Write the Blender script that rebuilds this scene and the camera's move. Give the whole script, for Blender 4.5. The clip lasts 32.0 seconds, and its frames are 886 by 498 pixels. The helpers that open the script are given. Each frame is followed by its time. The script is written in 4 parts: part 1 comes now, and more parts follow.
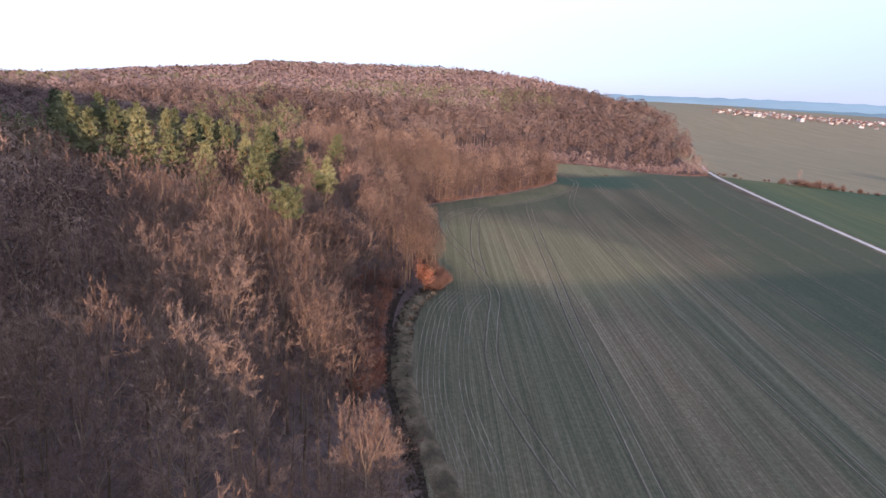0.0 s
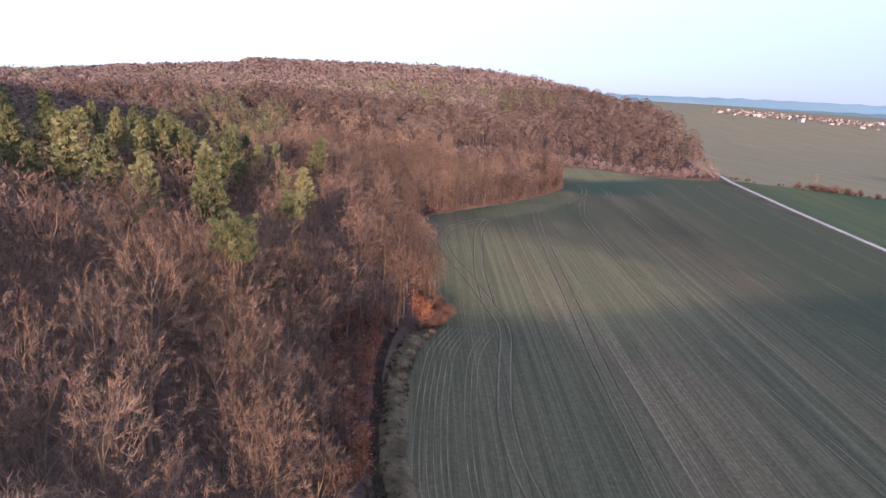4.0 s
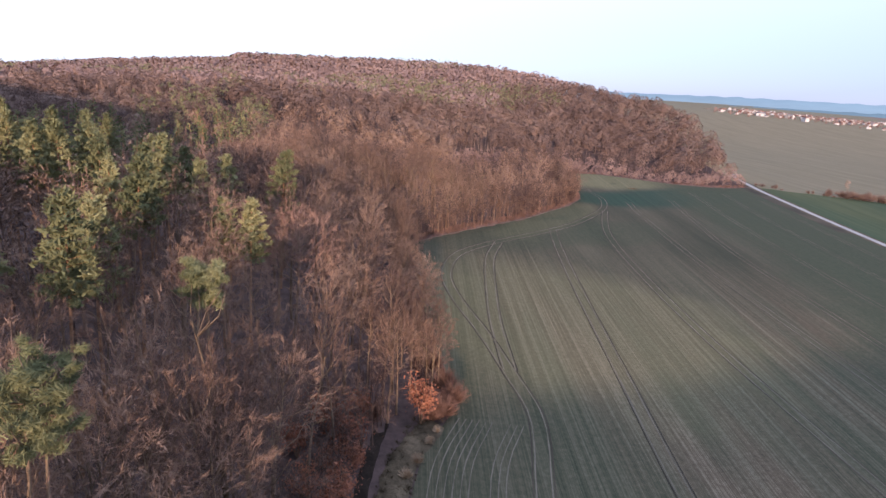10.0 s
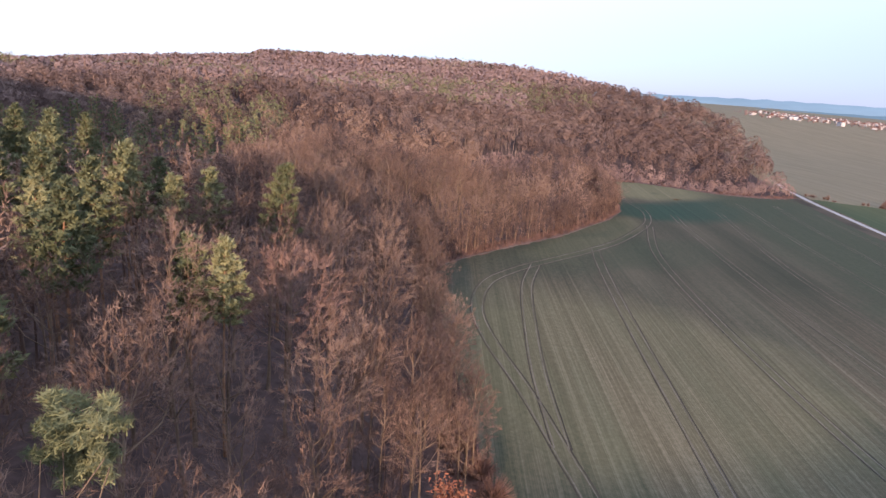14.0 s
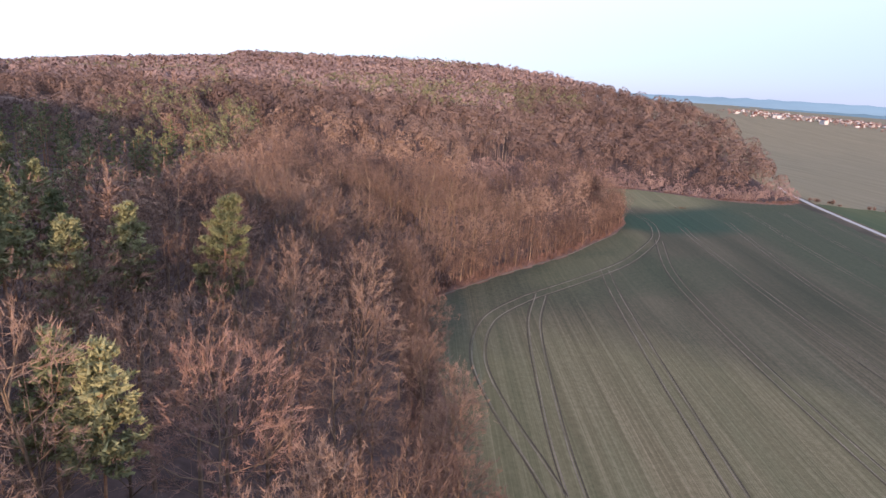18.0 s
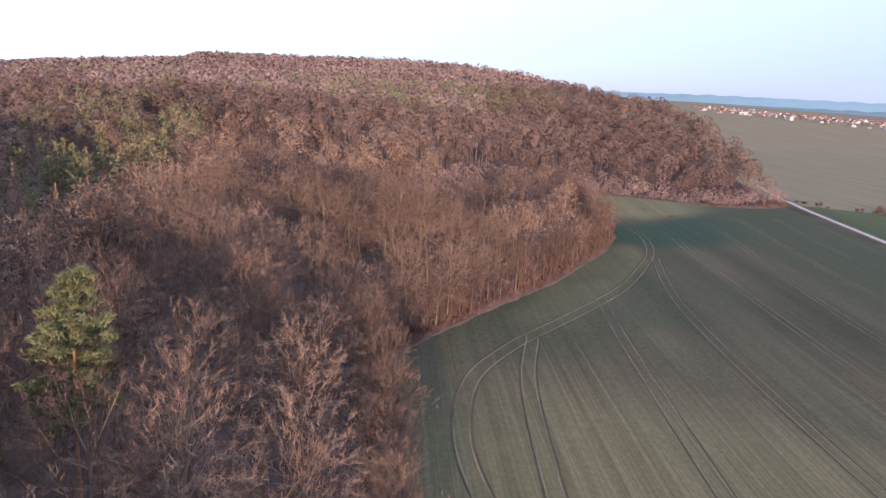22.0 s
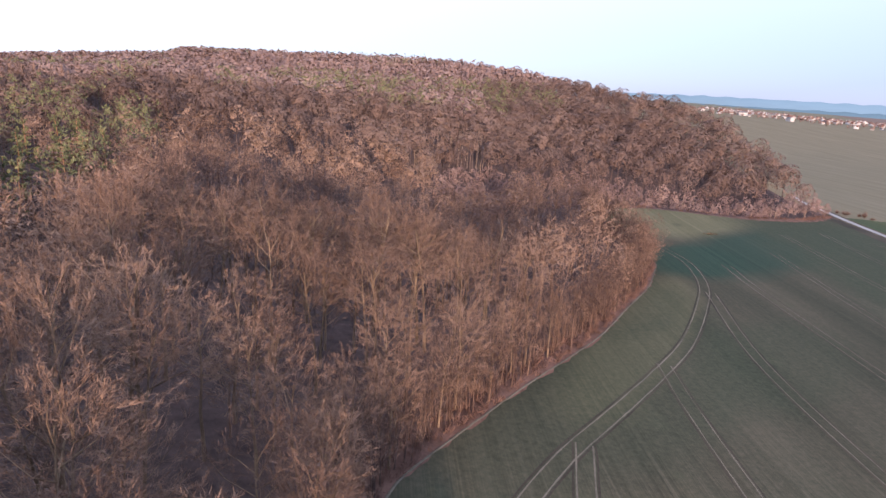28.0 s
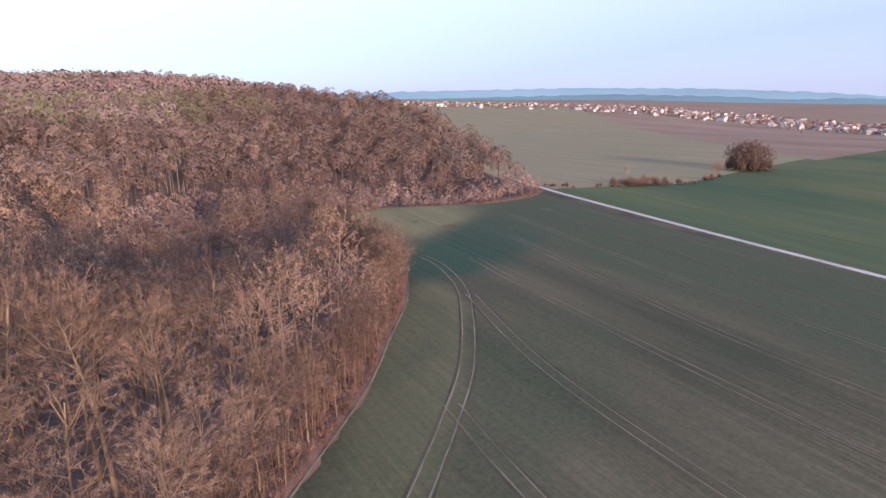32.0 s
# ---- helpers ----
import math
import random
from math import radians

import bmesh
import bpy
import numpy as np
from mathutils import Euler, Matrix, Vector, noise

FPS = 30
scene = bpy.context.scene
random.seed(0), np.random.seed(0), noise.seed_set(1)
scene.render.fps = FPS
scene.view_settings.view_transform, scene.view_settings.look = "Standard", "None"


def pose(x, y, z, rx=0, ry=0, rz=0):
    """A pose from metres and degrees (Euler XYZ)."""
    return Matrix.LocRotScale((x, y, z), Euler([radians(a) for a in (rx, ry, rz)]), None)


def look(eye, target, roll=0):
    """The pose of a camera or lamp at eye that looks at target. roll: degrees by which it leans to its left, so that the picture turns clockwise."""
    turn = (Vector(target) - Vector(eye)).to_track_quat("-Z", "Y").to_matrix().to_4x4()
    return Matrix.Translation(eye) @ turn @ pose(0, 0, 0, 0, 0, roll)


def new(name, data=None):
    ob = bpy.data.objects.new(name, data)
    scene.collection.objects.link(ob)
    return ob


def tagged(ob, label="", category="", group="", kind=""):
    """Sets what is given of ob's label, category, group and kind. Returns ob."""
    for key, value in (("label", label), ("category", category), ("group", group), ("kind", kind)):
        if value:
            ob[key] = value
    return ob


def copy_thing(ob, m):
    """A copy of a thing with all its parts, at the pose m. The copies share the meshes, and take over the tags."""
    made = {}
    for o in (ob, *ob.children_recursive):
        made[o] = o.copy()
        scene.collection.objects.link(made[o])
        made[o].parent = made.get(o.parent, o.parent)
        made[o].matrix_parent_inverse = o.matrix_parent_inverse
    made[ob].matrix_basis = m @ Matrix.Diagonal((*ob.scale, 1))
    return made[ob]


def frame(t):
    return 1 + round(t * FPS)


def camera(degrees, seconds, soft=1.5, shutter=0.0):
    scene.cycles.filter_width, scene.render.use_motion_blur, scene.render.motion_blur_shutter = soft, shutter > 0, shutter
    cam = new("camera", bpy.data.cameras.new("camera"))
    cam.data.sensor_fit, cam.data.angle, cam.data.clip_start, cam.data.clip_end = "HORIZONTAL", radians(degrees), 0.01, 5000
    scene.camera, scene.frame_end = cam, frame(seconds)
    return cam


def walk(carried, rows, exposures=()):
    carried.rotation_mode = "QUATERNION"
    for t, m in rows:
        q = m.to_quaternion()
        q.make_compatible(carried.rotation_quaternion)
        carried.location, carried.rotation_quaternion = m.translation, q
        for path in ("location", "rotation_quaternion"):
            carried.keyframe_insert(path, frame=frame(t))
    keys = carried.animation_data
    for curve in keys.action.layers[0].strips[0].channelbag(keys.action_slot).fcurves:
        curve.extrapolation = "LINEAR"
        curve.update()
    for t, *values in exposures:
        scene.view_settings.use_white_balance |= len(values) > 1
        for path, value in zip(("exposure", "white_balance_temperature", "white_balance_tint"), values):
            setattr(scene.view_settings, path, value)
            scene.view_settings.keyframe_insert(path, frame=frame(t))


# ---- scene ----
cam = camera(70.0, 32.0, soft=1.5)
# seconds, eye x y z, heading (to the left of +y), pitch, lean
ROWS = (
    (0, -0.00, -0.01, 49.91, -1.875, -14.296, 2.921),
    (0.5, -0.19, 2.80, 49.86, -2.000, -14.234, 3.096),
    (1, -0.30, 5.65, 49.82, -2.021, -14.257, 2.945),
    (1.5, -0.39, 8.51, 49.76, -2.101, -14.272, 3.050),
    (2, -0.42, 11.42, 49.70, -2.106, -14.379, 2.935),
    (2.5, -0.42, 14.39, 49.64, -2.185, -14.366, 3.031),
    (3, -0.41, 17.41, 49.59, -2.174, -14.393, 2.962),
    (3.5, -0.48, 20.45, 49.53, -2.261, -14.374, 3.015),
    (5.5, -0.63, 32.42, 49.32, -2.433, -14.504, 3.388),
    (6, -0.76, 35.45, 49.27, -2.423, -14.586, 3.352),
    (6.5, -0.91, 38.50, 49.17, -2.513, -14.666, 3.341),
    (7, -1.01, 41.57, 49.07, -2.592, -14.601, 3.302),
    (7.5, -1.10, 44.61, 49.00, -2.683, -14.577, 3.442),
    (8, -1.19, 47.52, 48.96, -2.743, -14.606, 3.367),
    (8.5, -1.28, 50.30, 48.98, -2.813, -14.636, 3.366),
    (9, -1.37, 52.94, 48.98, -2.881, -14.633, 3.268),
    (9.5, -1.43, 55.51, 49.00, -2.922, -14.626, 3.440),
    (10, -1.49, 58.10, 49.03, -2.839, -14.596, 3.430),
    (10.5, -1.62, 60.75, 49.05, -2.636, -14.622, 3.678),
    (11, -1.77, 63.48, 49.02, -2.410, -14.612, 3.653),
    (11.5, -1.96, 66.24, 48.97, -1.981, -14.581, 3.863),
    (12, -2.12, 69.03, 48.92, -1.578, -14.586, 3.913),
    (12.5, -2.33, 71.79, 48.87, -1.268, -14.653, 4.096),
    (13, -2.54, 74.50, 48.85, -1.177, -14.694, 4.080),
    (13.5, -2.73, 77.14, 48.84, -1.034, -14.740, 4.173),
    (14, -2.95, 79.70, 48.80, -1.060, -14.787, 4.031),
    (14.5, -3.21, 82.18, 48.76, -0.994, -14.784, 4.097),
    (16.5, -4.20, 92.17, 48.87, -1.698, -14.660, 4.018),
    (17, -4.26, 95.01, 48.90, -2.075, -14.607, 3.859),
    (17.5, -4.26, 97.87, 48.90, -2.387, -14.590, 3.781),
    (18, -4.26, 100.69, 48.90, -2.565, -14.639, 3.664),
    (18.5, -4.20, 103.50, 48.90, -2.714, -14.591, 3.585),
    (19, -4.15, 106.28, 48.88, -3.034, -14.597, 3.459),
    (19.5, -4.05, 109.05, 48.91, -3.628, -14.483, 3.360),
    (20, -3.93, 111.81, 48.95, -4.262, -14.532, 3.210),
    (20.5, -3.78, 114.56, 49.01, -4.678, -14.445, 3.146),
    (21, -3.67, 117.32, 49.10, -4.991, -14.426, 3.076),
    (21.5, -3.58, 120.11, 49.20, -5.116, -14.397, 3.103),
    (22, -3.48, 122.96, 49.24, -5.260, -14.506, 3.050),
    (22.5, -3.37, 125.95, 49.20, -5.327, -14.503, 3.012),
    (23, -3.18, 129.15, 49.09, -5.429, -14.489, 3.010),
    (23.5, -2.99, 132.40, 49.02, -5.494, -14.471, 2.940),
    (24, -2.85, 135.56, 48.95, -5.573, -14.496, 2.999),
    (24.5, -2.75, 138.55, 48.84, -5.665, -14.501, 2.903),
    (25, -2.74, 141.42, 48.69, -5.736, -14.517, 3.005),
    (25.5, -2.74, 144.26, 48.53, -5.844, -14.531, 2.983),
    (27.5, -2.59, 155.80, 47.34, -6.032, -14.541, 3.479),
    (28, -2.15, 159.10, 46.90, -6.034, -14.523, 3.420),
    (28.5, -1.56, 162.45, 46.48, -6.232, -14.428, 3.226),
    (29, -0.73, 165.75, 46.09, -8.471, -14.270, 2.680),
    (29.5, 0.12, 168.97, 45.76, -13.332, -14.062, 1.585),
    (30, 0.84, 172.00, 45.58, -18.999, -13.845, 0.159),
    (30.5, 1.49, 174.75, 45.47, -23.494, -13.858, -0.610),
    (31, 2.33, 177.29, 45.36, -26.827, -13.827, -1.184),
    (31.5, 3.45, 179.69, 45.13, -29.436, -13.740, -1.349),
    (32, 4.74, 182.05, 44.84, -30.376, -13.626, -1.229),
)


def aim(x, y, z, yaw, pitch, lean):
    a, b = radians(yaw), radians(pitch)
    eye = Vector((x, y, z))
    return look(eye, eye + Vector((-math.sin(a) * math.cos(b), math.cos(a) * math.cos(b), math.sin(b))) * 10, lean)


walk(cam, [(r[0], aim(*r[1:])) for r in ROWS], [(0.0, 0.84, 5220, 18), (9.0, 0.8, 5220, 18), (32.0, 0.8, 5220, 18)])

# ---------------------------------------------------------------- light
SUN_AZ, SUN_EL = 182.0, 8.0
world = bpy.data.worlds.new("world")
scene.world = world
world.use_nodes = True
wn = world.node_tree
sky = wn.nodes.new("ShaderNodeTexSky")
sky.sky_type = "NISHITA"
sky.sun_disc = False
sky.sun_elevation = radians(SUN_EL)
sky.sun_rotation = radians(SUN_AZ)
sky.altitude = 250
sky.air_density, sky.dust_density, sky.ozone_density = 1.0, 0.5, 3.0
wn.nodes["Background"].inputs["Strength"].default_value = 0.140
veil = wn.nodes.new("ShaderNodeMix")  # thin high haze over the whole sky, bluer low down away from the bright west
veil.data_type = "RGBA"
veil.inputs[0].default_value = 0.76
spot = wn.nodes.new("ShaderNodeTexCoord")
axes = wn.nodes.new("ShaderNodeSeparateXYZ")
lean_west = wn.nodes.new("ShaderNodeMath")
lean_west.operation = "MULTIPLY_ADD"
haze = wn.nodes.new("ShaderNodeValToRGB")
wn.links.new(spot.outputs["Generated"], axes.inputs[0])
wn.links.new(axes.outputs["X"], lean_west.inputs[0])
lean_west.inputs[1].default_value = -0.20
wn.links.new(axes.outputs["Z"], lean_west.inputs[2])
above = wn.nodes.new("ShaderNodeMath")
above.operation = "ADD"
above.inputs[1].default_value = 0.09
wn.links.new(lean_west.outputs[0], above.inputs[0])
wn.links.new(above.outputs[0], haze.inputs[0])
tones = ((0.0, (0.52, 0.51, 0.58)), (0.60, (0.58, 0.68, 0.92)), (0.40, (0.80, 0.82, 0.98)), (0.045, (0.81, 0.78, 0.76)), (0.11, (0.91, 0.93, 0.87)), (0.24, (1.0, 0.94, 0.92)))
knots = [haze.color_ramp.elements[0], haze.color_ramp.elements[1]] + [haze.color_ramp.elements.new(at) for at, _ in tones[2:]]
for stop, (at, tone) in zip(sorted(knots, key=lambda q: q.position), sorted(tones)):
    stop.position, stop.color = at, (*tone, 1)
bright = wn.nodes.new("ShaderNodeMix")
bright.data_type, bright.blend_type = "RGBA", "MULTIPLY"
bright.inputs[0].default_value = 1.0
bright.inputs[7].default_value = (6.0, 6.0, 6.0, 1)
wn.links.new(haze.outputs[0], bright.inputs[6])
wn.links.new(bright.outputs[2], veil.inputs[7])
wn.links.new(sky.outputs[0], veil.inputs[6])
wn.links.new(veil.outputs[2], wn.nodes["Background"].inputs["Color"])
sun_data = bpy.data.lights.new("sun", "SUN")
sun_data.energy = 4.4
sun_data.angle = radians(0.55)
sun_data.color = (1.0, 0.65, 0.38)
sun = new("sun", sun_data)
away = Vector((math.sin(radians(SUN_AZ)) * math.cos(radians(SUN_EL)), math.cos(radians(SUN_AZ)) * math.cos(radians(SUN_EL)), math.sin(radians(SUN_EL))))
sun.matrix_world = look(away * 400, (0, 0, 0))


# ---------------------------------------------------------------- materials
def material(name, rough=0.9, spec=0.2):
    m = bpy.data.materials.new(name)
    m.use_nodes = True
    n = m.node_tree.nodes
    b = n["Principled BSDF"]
    b.inputs["Roughness"].default_value = rough
    b.inputs["Specular IOR Level"].default_value = spec
    return m, m.node_tree, b


def node(nt, kind, **values):
    n = nt.nodes.new(kind)
    for k, v in values.items():
        n.inputs[k.replace("_", " ")].default_value = v
    return n


def ramp(nt, fac, stops):
    r = nt.nodes.new("ShaderNodeValToRGB")
    e = r.color_ramp.elements
    while len(e) < len(stops):
        e.new(0.5)
    for k, (p, c) in zip(e, stops):
        k.position, k.color = p, (*c, 1)
    nt.links.new(fac, r.inputs[0])
    return r.outputs[0]


def mix(nt, fac, a, b, how="MIX"):
    m = nt.nodes.new("ShaderNodeMix")
    m.data_type, m.blend_type = "RGBA", how
    if isinstance(fac, (int, float)):
        m.inputs[0].default_value = fac
    else:
        nt.links.new(fac, m.inputs[0])
    for slot, v in ((6, a), (7, b)):
        if isinstance(v, tuple):
            m.inputs[slot].default_value = (*v, 1)
        else:
            nt.links.new(v, m.inputs[slot])
    return m.outputs[2]


def where(nt, scale=(1, 1, 1), turn=0.0):
    g = nt.nodes.new("ShaderNodeNewGeometry")
    m = nt.nodes.new("ShaderNodeMapping")
    m.inputs["Scale"].default_value = scale
    m.inputs["Rotation"].default_value = (0, 0, turn)
    nt.links.new(g.outputs["Position"], m.inputs[0])
    return m.outputs[0]


def noisy(nt, vec, scale, detail=4.0, rough=0.6):
    t = node(nt, "ShaderNodeTexNoise", Scale=scale, Detail=detail, Roughness=rough)
    nt.links.new(vec, t.inputs["Vector"])
    return t.outputs["Fac"]


def bumped(nt, bsdf, fac, strength, distance):
    b = node(nt, "ShaderNodeBump", Strength=strength, Distance=distance)
    nt.links.new(fac, b.inputs["Height"])
    nt.links.new(b.outputs[0], bsdf.inputs["Normal"])


def patchy(name, stops, scale, fine, rough=0.95, spec=0.1, bump=0.0, stretch=(1, 1, 1), turn=0.0, by_object=0.0, by_tree=0.0):
    """A matt natural surface: large patches and fine grain, in real metres."""
    m, nt, b = material(name, rough, spec)
    v = where(nt, stretch, turn)
    big = noisy(nt, v, scale, 3)
    small = noisy(nt, v, fine, 5, 0.7)
    f = nt.nodes.new("ShaderNodeMath")
    f.operation = "MULTIPLY_ADD"
    nt.links.new(small, f.inputs[0])
    f.inputs[1].default_value = 0.55
    g = nt.nodes.new("ShaderNodeMath")
    g.operation = "MULTIPLY_ADD"
    nt.links.new(big, g.inputs[0])
    g.inputs[1].default_value, g.inputs[2].default_value = 0.9, -0.22
    nt.links.new(g.outputs[0], f.inputs[2])
    fac = f.outputs[0]
    if by_tree:
        t = nt.nodes.new("ShaderNodeAttribute")
        t.attribute_name = "tint"
        h = nt.nodes.new("ShaderNodeMath")
        h.operation = "MULTIPLY_ADD"
        nt.links.new(t.outputs["Fac"], h.inputs[0])
        h.inputs[1].default_value = by_tree
        nt.links.new(fac, h.inputs[2])
        fac = h.outputs[0]
    if by_object:
        o = nt.nodes.new("ShaderNodeObjectInfo")
        h = nt.nodes.new("ShaderNodeMath")
        h.operation = "MULTIPLY_ADD"
        nt.links.new(o.outputs["Random"], h.inputs[0])
        h.inputs[1].default_value = by_object
        nt.links.new(fac, h.inputs[2])
        k = nt.nodes.new("ShaderNodeMath")
        k.operation = "SUBTRACT"
        nt.links.new(h.outputs[0], k.inputs[0])
        k.inputs[1].default_value = by_object / 2
        fac = k.outputs[0]
    nt.links.new(ramp(nt, fac, stops), b.inputs["Base Color"])
    if bump:
        bumped(nt, b, small, 0.6, bump)
    return m


TWIG = patchy("twigs", [(0.15, (0.074, 0.050, 0.044)), (0.5, (0.188, 0.120, 0.085)), (0.85, (0.308, 0.206, 0.146))], 0.03, 0.6, by_object=0.45, by_tree=0.5)
BARK = patchy("bark", [(0.3, (0.125, 0.088, 0.058)), (0.7, (0.28, 0.20, 0.130))], 0.3, 3.0, bump=0.03, by_object=0.3)
# distance haze is put into these colours: bluer and flatter than the twigs
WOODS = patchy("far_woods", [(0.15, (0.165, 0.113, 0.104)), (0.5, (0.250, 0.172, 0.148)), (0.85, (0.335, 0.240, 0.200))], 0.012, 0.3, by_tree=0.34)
# the same woods in a darker tone, for the nearer flank
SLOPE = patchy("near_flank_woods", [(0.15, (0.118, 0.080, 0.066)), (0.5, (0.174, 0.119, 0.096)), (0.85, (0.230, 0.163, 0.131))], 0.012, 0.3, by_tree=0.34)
NEEDLE = patchy("pine_needles", [(0.25, (0.072, 0.084, 0.042)), (0.55, (0.192, 0.194, 0.092)), (0.8, (0.35, 0.325, 0.155))], 0.2, 1.5, by_object=0.25)
LARCH = patchy("larch_twigs", [(0.3, (0.20, 0.132, 0.102)), (0.7, (0.32, 0.222, 0.172))], 0.2, 1.5)
RUST = patchy("rusty_leaves", [(0.3, (0.20, 0.080, 0.048)), (0.7, (0.42, 0.185, 0.105))], 0.3, 2.5, by_object=0.3)
REED = patchy("dry_reeds", [(0.3, (0.30, 0.20, 0.12)), (0.7, (0.55, 0.42, 0.28))], 0.5, 4.0)
BIRCH = patchy("pale_twigs", [(0.3, (0.15, 0.110, 0.088)), (0.7, (0.38, 0.29, 0.225))], 0.15, 1.5)
BEECH = patchy("pinkish_twigs", [(0.3, (0.20, 0.115, 0.085)), (0.7, (0.36, 0.225, 0.165))], 0.15, 1.5)
PINE_BARK = patchy("orange_pine_bark", [(0.3, (0.20, 0.105, 0.055)), (0.7, (0.42, 0.25, 0.14))], 0.5, 4.0, bump=0.02)
VERGE = patchy("rough_grass", [(0.25, (0.038, 0.031, 0.021)), (0.5, (0.088, 0.069, 0.044)), (0.8, (0.22, 0.172, 0.112))], 0.35, 5.0, bump=0.04)
MUD = patchy("ditch_mud", [(0.3, (0.020, 0.016, 0.013)), (0.7, (0.050, 0.038, 0.030))], 0.6, 5.0, rough=0.95, spec=0.03)
TRACK = patchy("pressed_soil", [(0.3, (0.092, 0.082, 0.060)), (0.7, (0.235, 0.200, 0.150))], 0.09, 2.5)
RUT = patchy("rut_soil", [(0.3, (0.042, 0.037, 0.028)), (0.7, (0.095, 0.078, 0.056))], 0.06, 2.5)
ASPHALT = patchy("worn_asphalt", [(0.3, (0.30, 0.29, 0.275)), (0.7, (0.46, 0.445, 0.42))], 0.08, 3.0, rough=0.85)
WALL = patchy("plaster_walls", [(0.3, (0.30, 0.28, 0.26)), (0.7, (0.62, 0.59, 0.56))], 0.01, 0.5, by_object=0.5)
ROOF = patchy("roof_tiles", [(0.3, (0.16, 0.075, 0.055)), (0.5, (0.22, 0.13, 0.10)), (0.7, (0.20, 0.19, 0.19))], 0.01, 0.4, by_object=0.7)
GLASS_DARK = patchy("window_glass", [(0.3, (0.03, 0.035, 0.04)), (0.7, (0.07, 0.08, 0.09))], 0.1, 1.0, rough=0.15, spec=0.5)
BRAMBLE = patchy("bramble_stems", [(0.3, (0.10, 0.060, 0.047)), (0.7, (0.22, 0.132, 0.100))], 0.3, 2.5)


# ---------------------------------------------------------------- the lie of the land
SLOPE_X, SLOPE_Y = -0.0900, 0.0528
EYE_X, EYE_Y = 0.0, 60.0
# hill seen from the flight line: bearing, distance of the crest, height of its ground, distance at which the rise begins
HILL = np.array((
    (-180, 900, 24, 300), (-70, 900, 27, 160), (-40, 1100, 26, 150), (-32, 1200, 25, 170), (-27, 1250, 38, 210), (-20.5, 1350, 52, 260), (-16.3, 1400, 61, 290),
    (-15.3, 1400, 72, 290), (-11.7, 1300, 70, 310), (-2, 1100, 69, 350), (5.2, 900, 61, 370), (10, 750, 51, 370), (15, 640, 39, 370),
    (17.4, 580, 34, 380), (20, 540, 30, 385), (22, 510, 26, 390), (24.2, 480, 18, 390), (26.5, 430, 6, 390), (29, 430, 3, 390), (180, 900, 3, 390)))
# border between wood and open field: x for each y
EDGE = np.array(((-120, 8), (30, 6), (68, 1.5), (87, -1.5), (102, -1.5), (117, -0.4), (125, 1.0), (137, 6.0), (145, 4), (175, 0), (203, -2), (210, 0), (219, 7), (231, 17),
                 (248, 32), (276, 52), (287, 58), (293, 61), (305, 63), (335, 60), (352, 72), (360, 90), (364, 127), (376, 158), (390, 177), (424, 183),
                 (500, 198), (560, 205), (800, 150), (2000, 100)))


def edge_x(y):
    return np.interp(y, EDGE[:, 0], EDGE[:, 1])


def ease(k):
    k = np.clip(k, 0, 1)
    return k * k * (3 - 2 * k)


def ground_z(x, y):
    x, y = np.asarray(x, float), np.asarray(y, float)
    base = SLOPE_X * np.clip(x, -110, 300) + SLOPE_Y * np.clip(y, -150, 400)
    dx, dy = x - EYE_X, y - EYE_Y
    r, az = np.hypot(dx, dy), np.degrees(np.arctan2(dx, dy))
    far, top, begin = (np.interp(az, HILL[:, 0], HILL[:, k]) for k in (1, 2, 3))
    base = base - 0.008 * np.clip(r - 500, 0, 2500)
    # the land climbs again towards the village, least in the east
    side = np.degrees(np.arctan2(x - 5, y - 180))
    rise = np.interp(side, [10, 28, 46, 55, 61, 66, 180], [30, 27, 7, -13, -24, -30, -30])
    base = base + (rise - base) * ease((r - 800) / 850) * ease((side - 12) / 8) * ease((120 - side) / 30)
    k = np.clip((r - begin) / (far - begin), 0, 1)
    k = k * k * (1.6 - 0.6 * k) * 0.45 + 0.55 * k
    ux, uy = dx / np.maximum(r, 1), dy / np.maximum(r, 1)
    bx, by = EYE_X + ux * begin, EYE_Y + uy * begin
    foot = SLOPE_X * np.clip(bx, -110, 300) + SLOPE_Y * np.clip(by, -150, 400)
    hill = foot + (top - foot) * k - 0.09 * np.clip(r - far, 0, 1200)
    on = np.clip((29 - az) / 2.5, 0, 1) * np.clip((az + 100) / 10, 0, 1)
    # the wood stands on a bank above the field, highest at its near end
    base = base + np.interp(y, [-60, 20, 80, 140, 195, 2000], [0, 8.5, 8.5, 5.0, 0.6, 0.4]) * ease((edge_x(y) - x - 7) / 21)
    z = np.where(r > begin, np.maximum(base, base + (hill - base) * on), base)
    # the deep shaded valley behind the pines
    z = z - 15.0 * ease((-30 - x) / 56) * ease((y - 178) / 70) * (1 - ease((y - 320) / 130)) * ease((x + 330) / 90)
    z = z - 4.0 * ease((-50 - x) / 80) * ease((y - 320) / 80) * (1 - ease((y - 800) / 300))
    # the hollow between the wood round the bay and the hill
    z = z - 9.5 * ease((y - 240) / 45) * (1 - ease((y - 385) / 60)) * ease((edge_x(y) - 9 - x) / 26) * ease((x + 60) / 40)
    # unseen rise added behind the start of flight to keep sun off near field
    k = np.clip((-40 - y) / 60, 0, 1)
    k = k * k * (3 - 2 * k) * np.clip((460 - np.abs(x)) / 60, 0, 1)
    # crest heights are set by where the shade has to end
    crest = np.interp(x, [-320, -240, -212, -154, -130, -114, -90, -74, -52, -37, -26, -18, -12, 460], [116, 108, 104.5, 96, 93, 87.5, 77.5, 69.5, 64, 59, 52.5, 46, 39.7, 39.7])
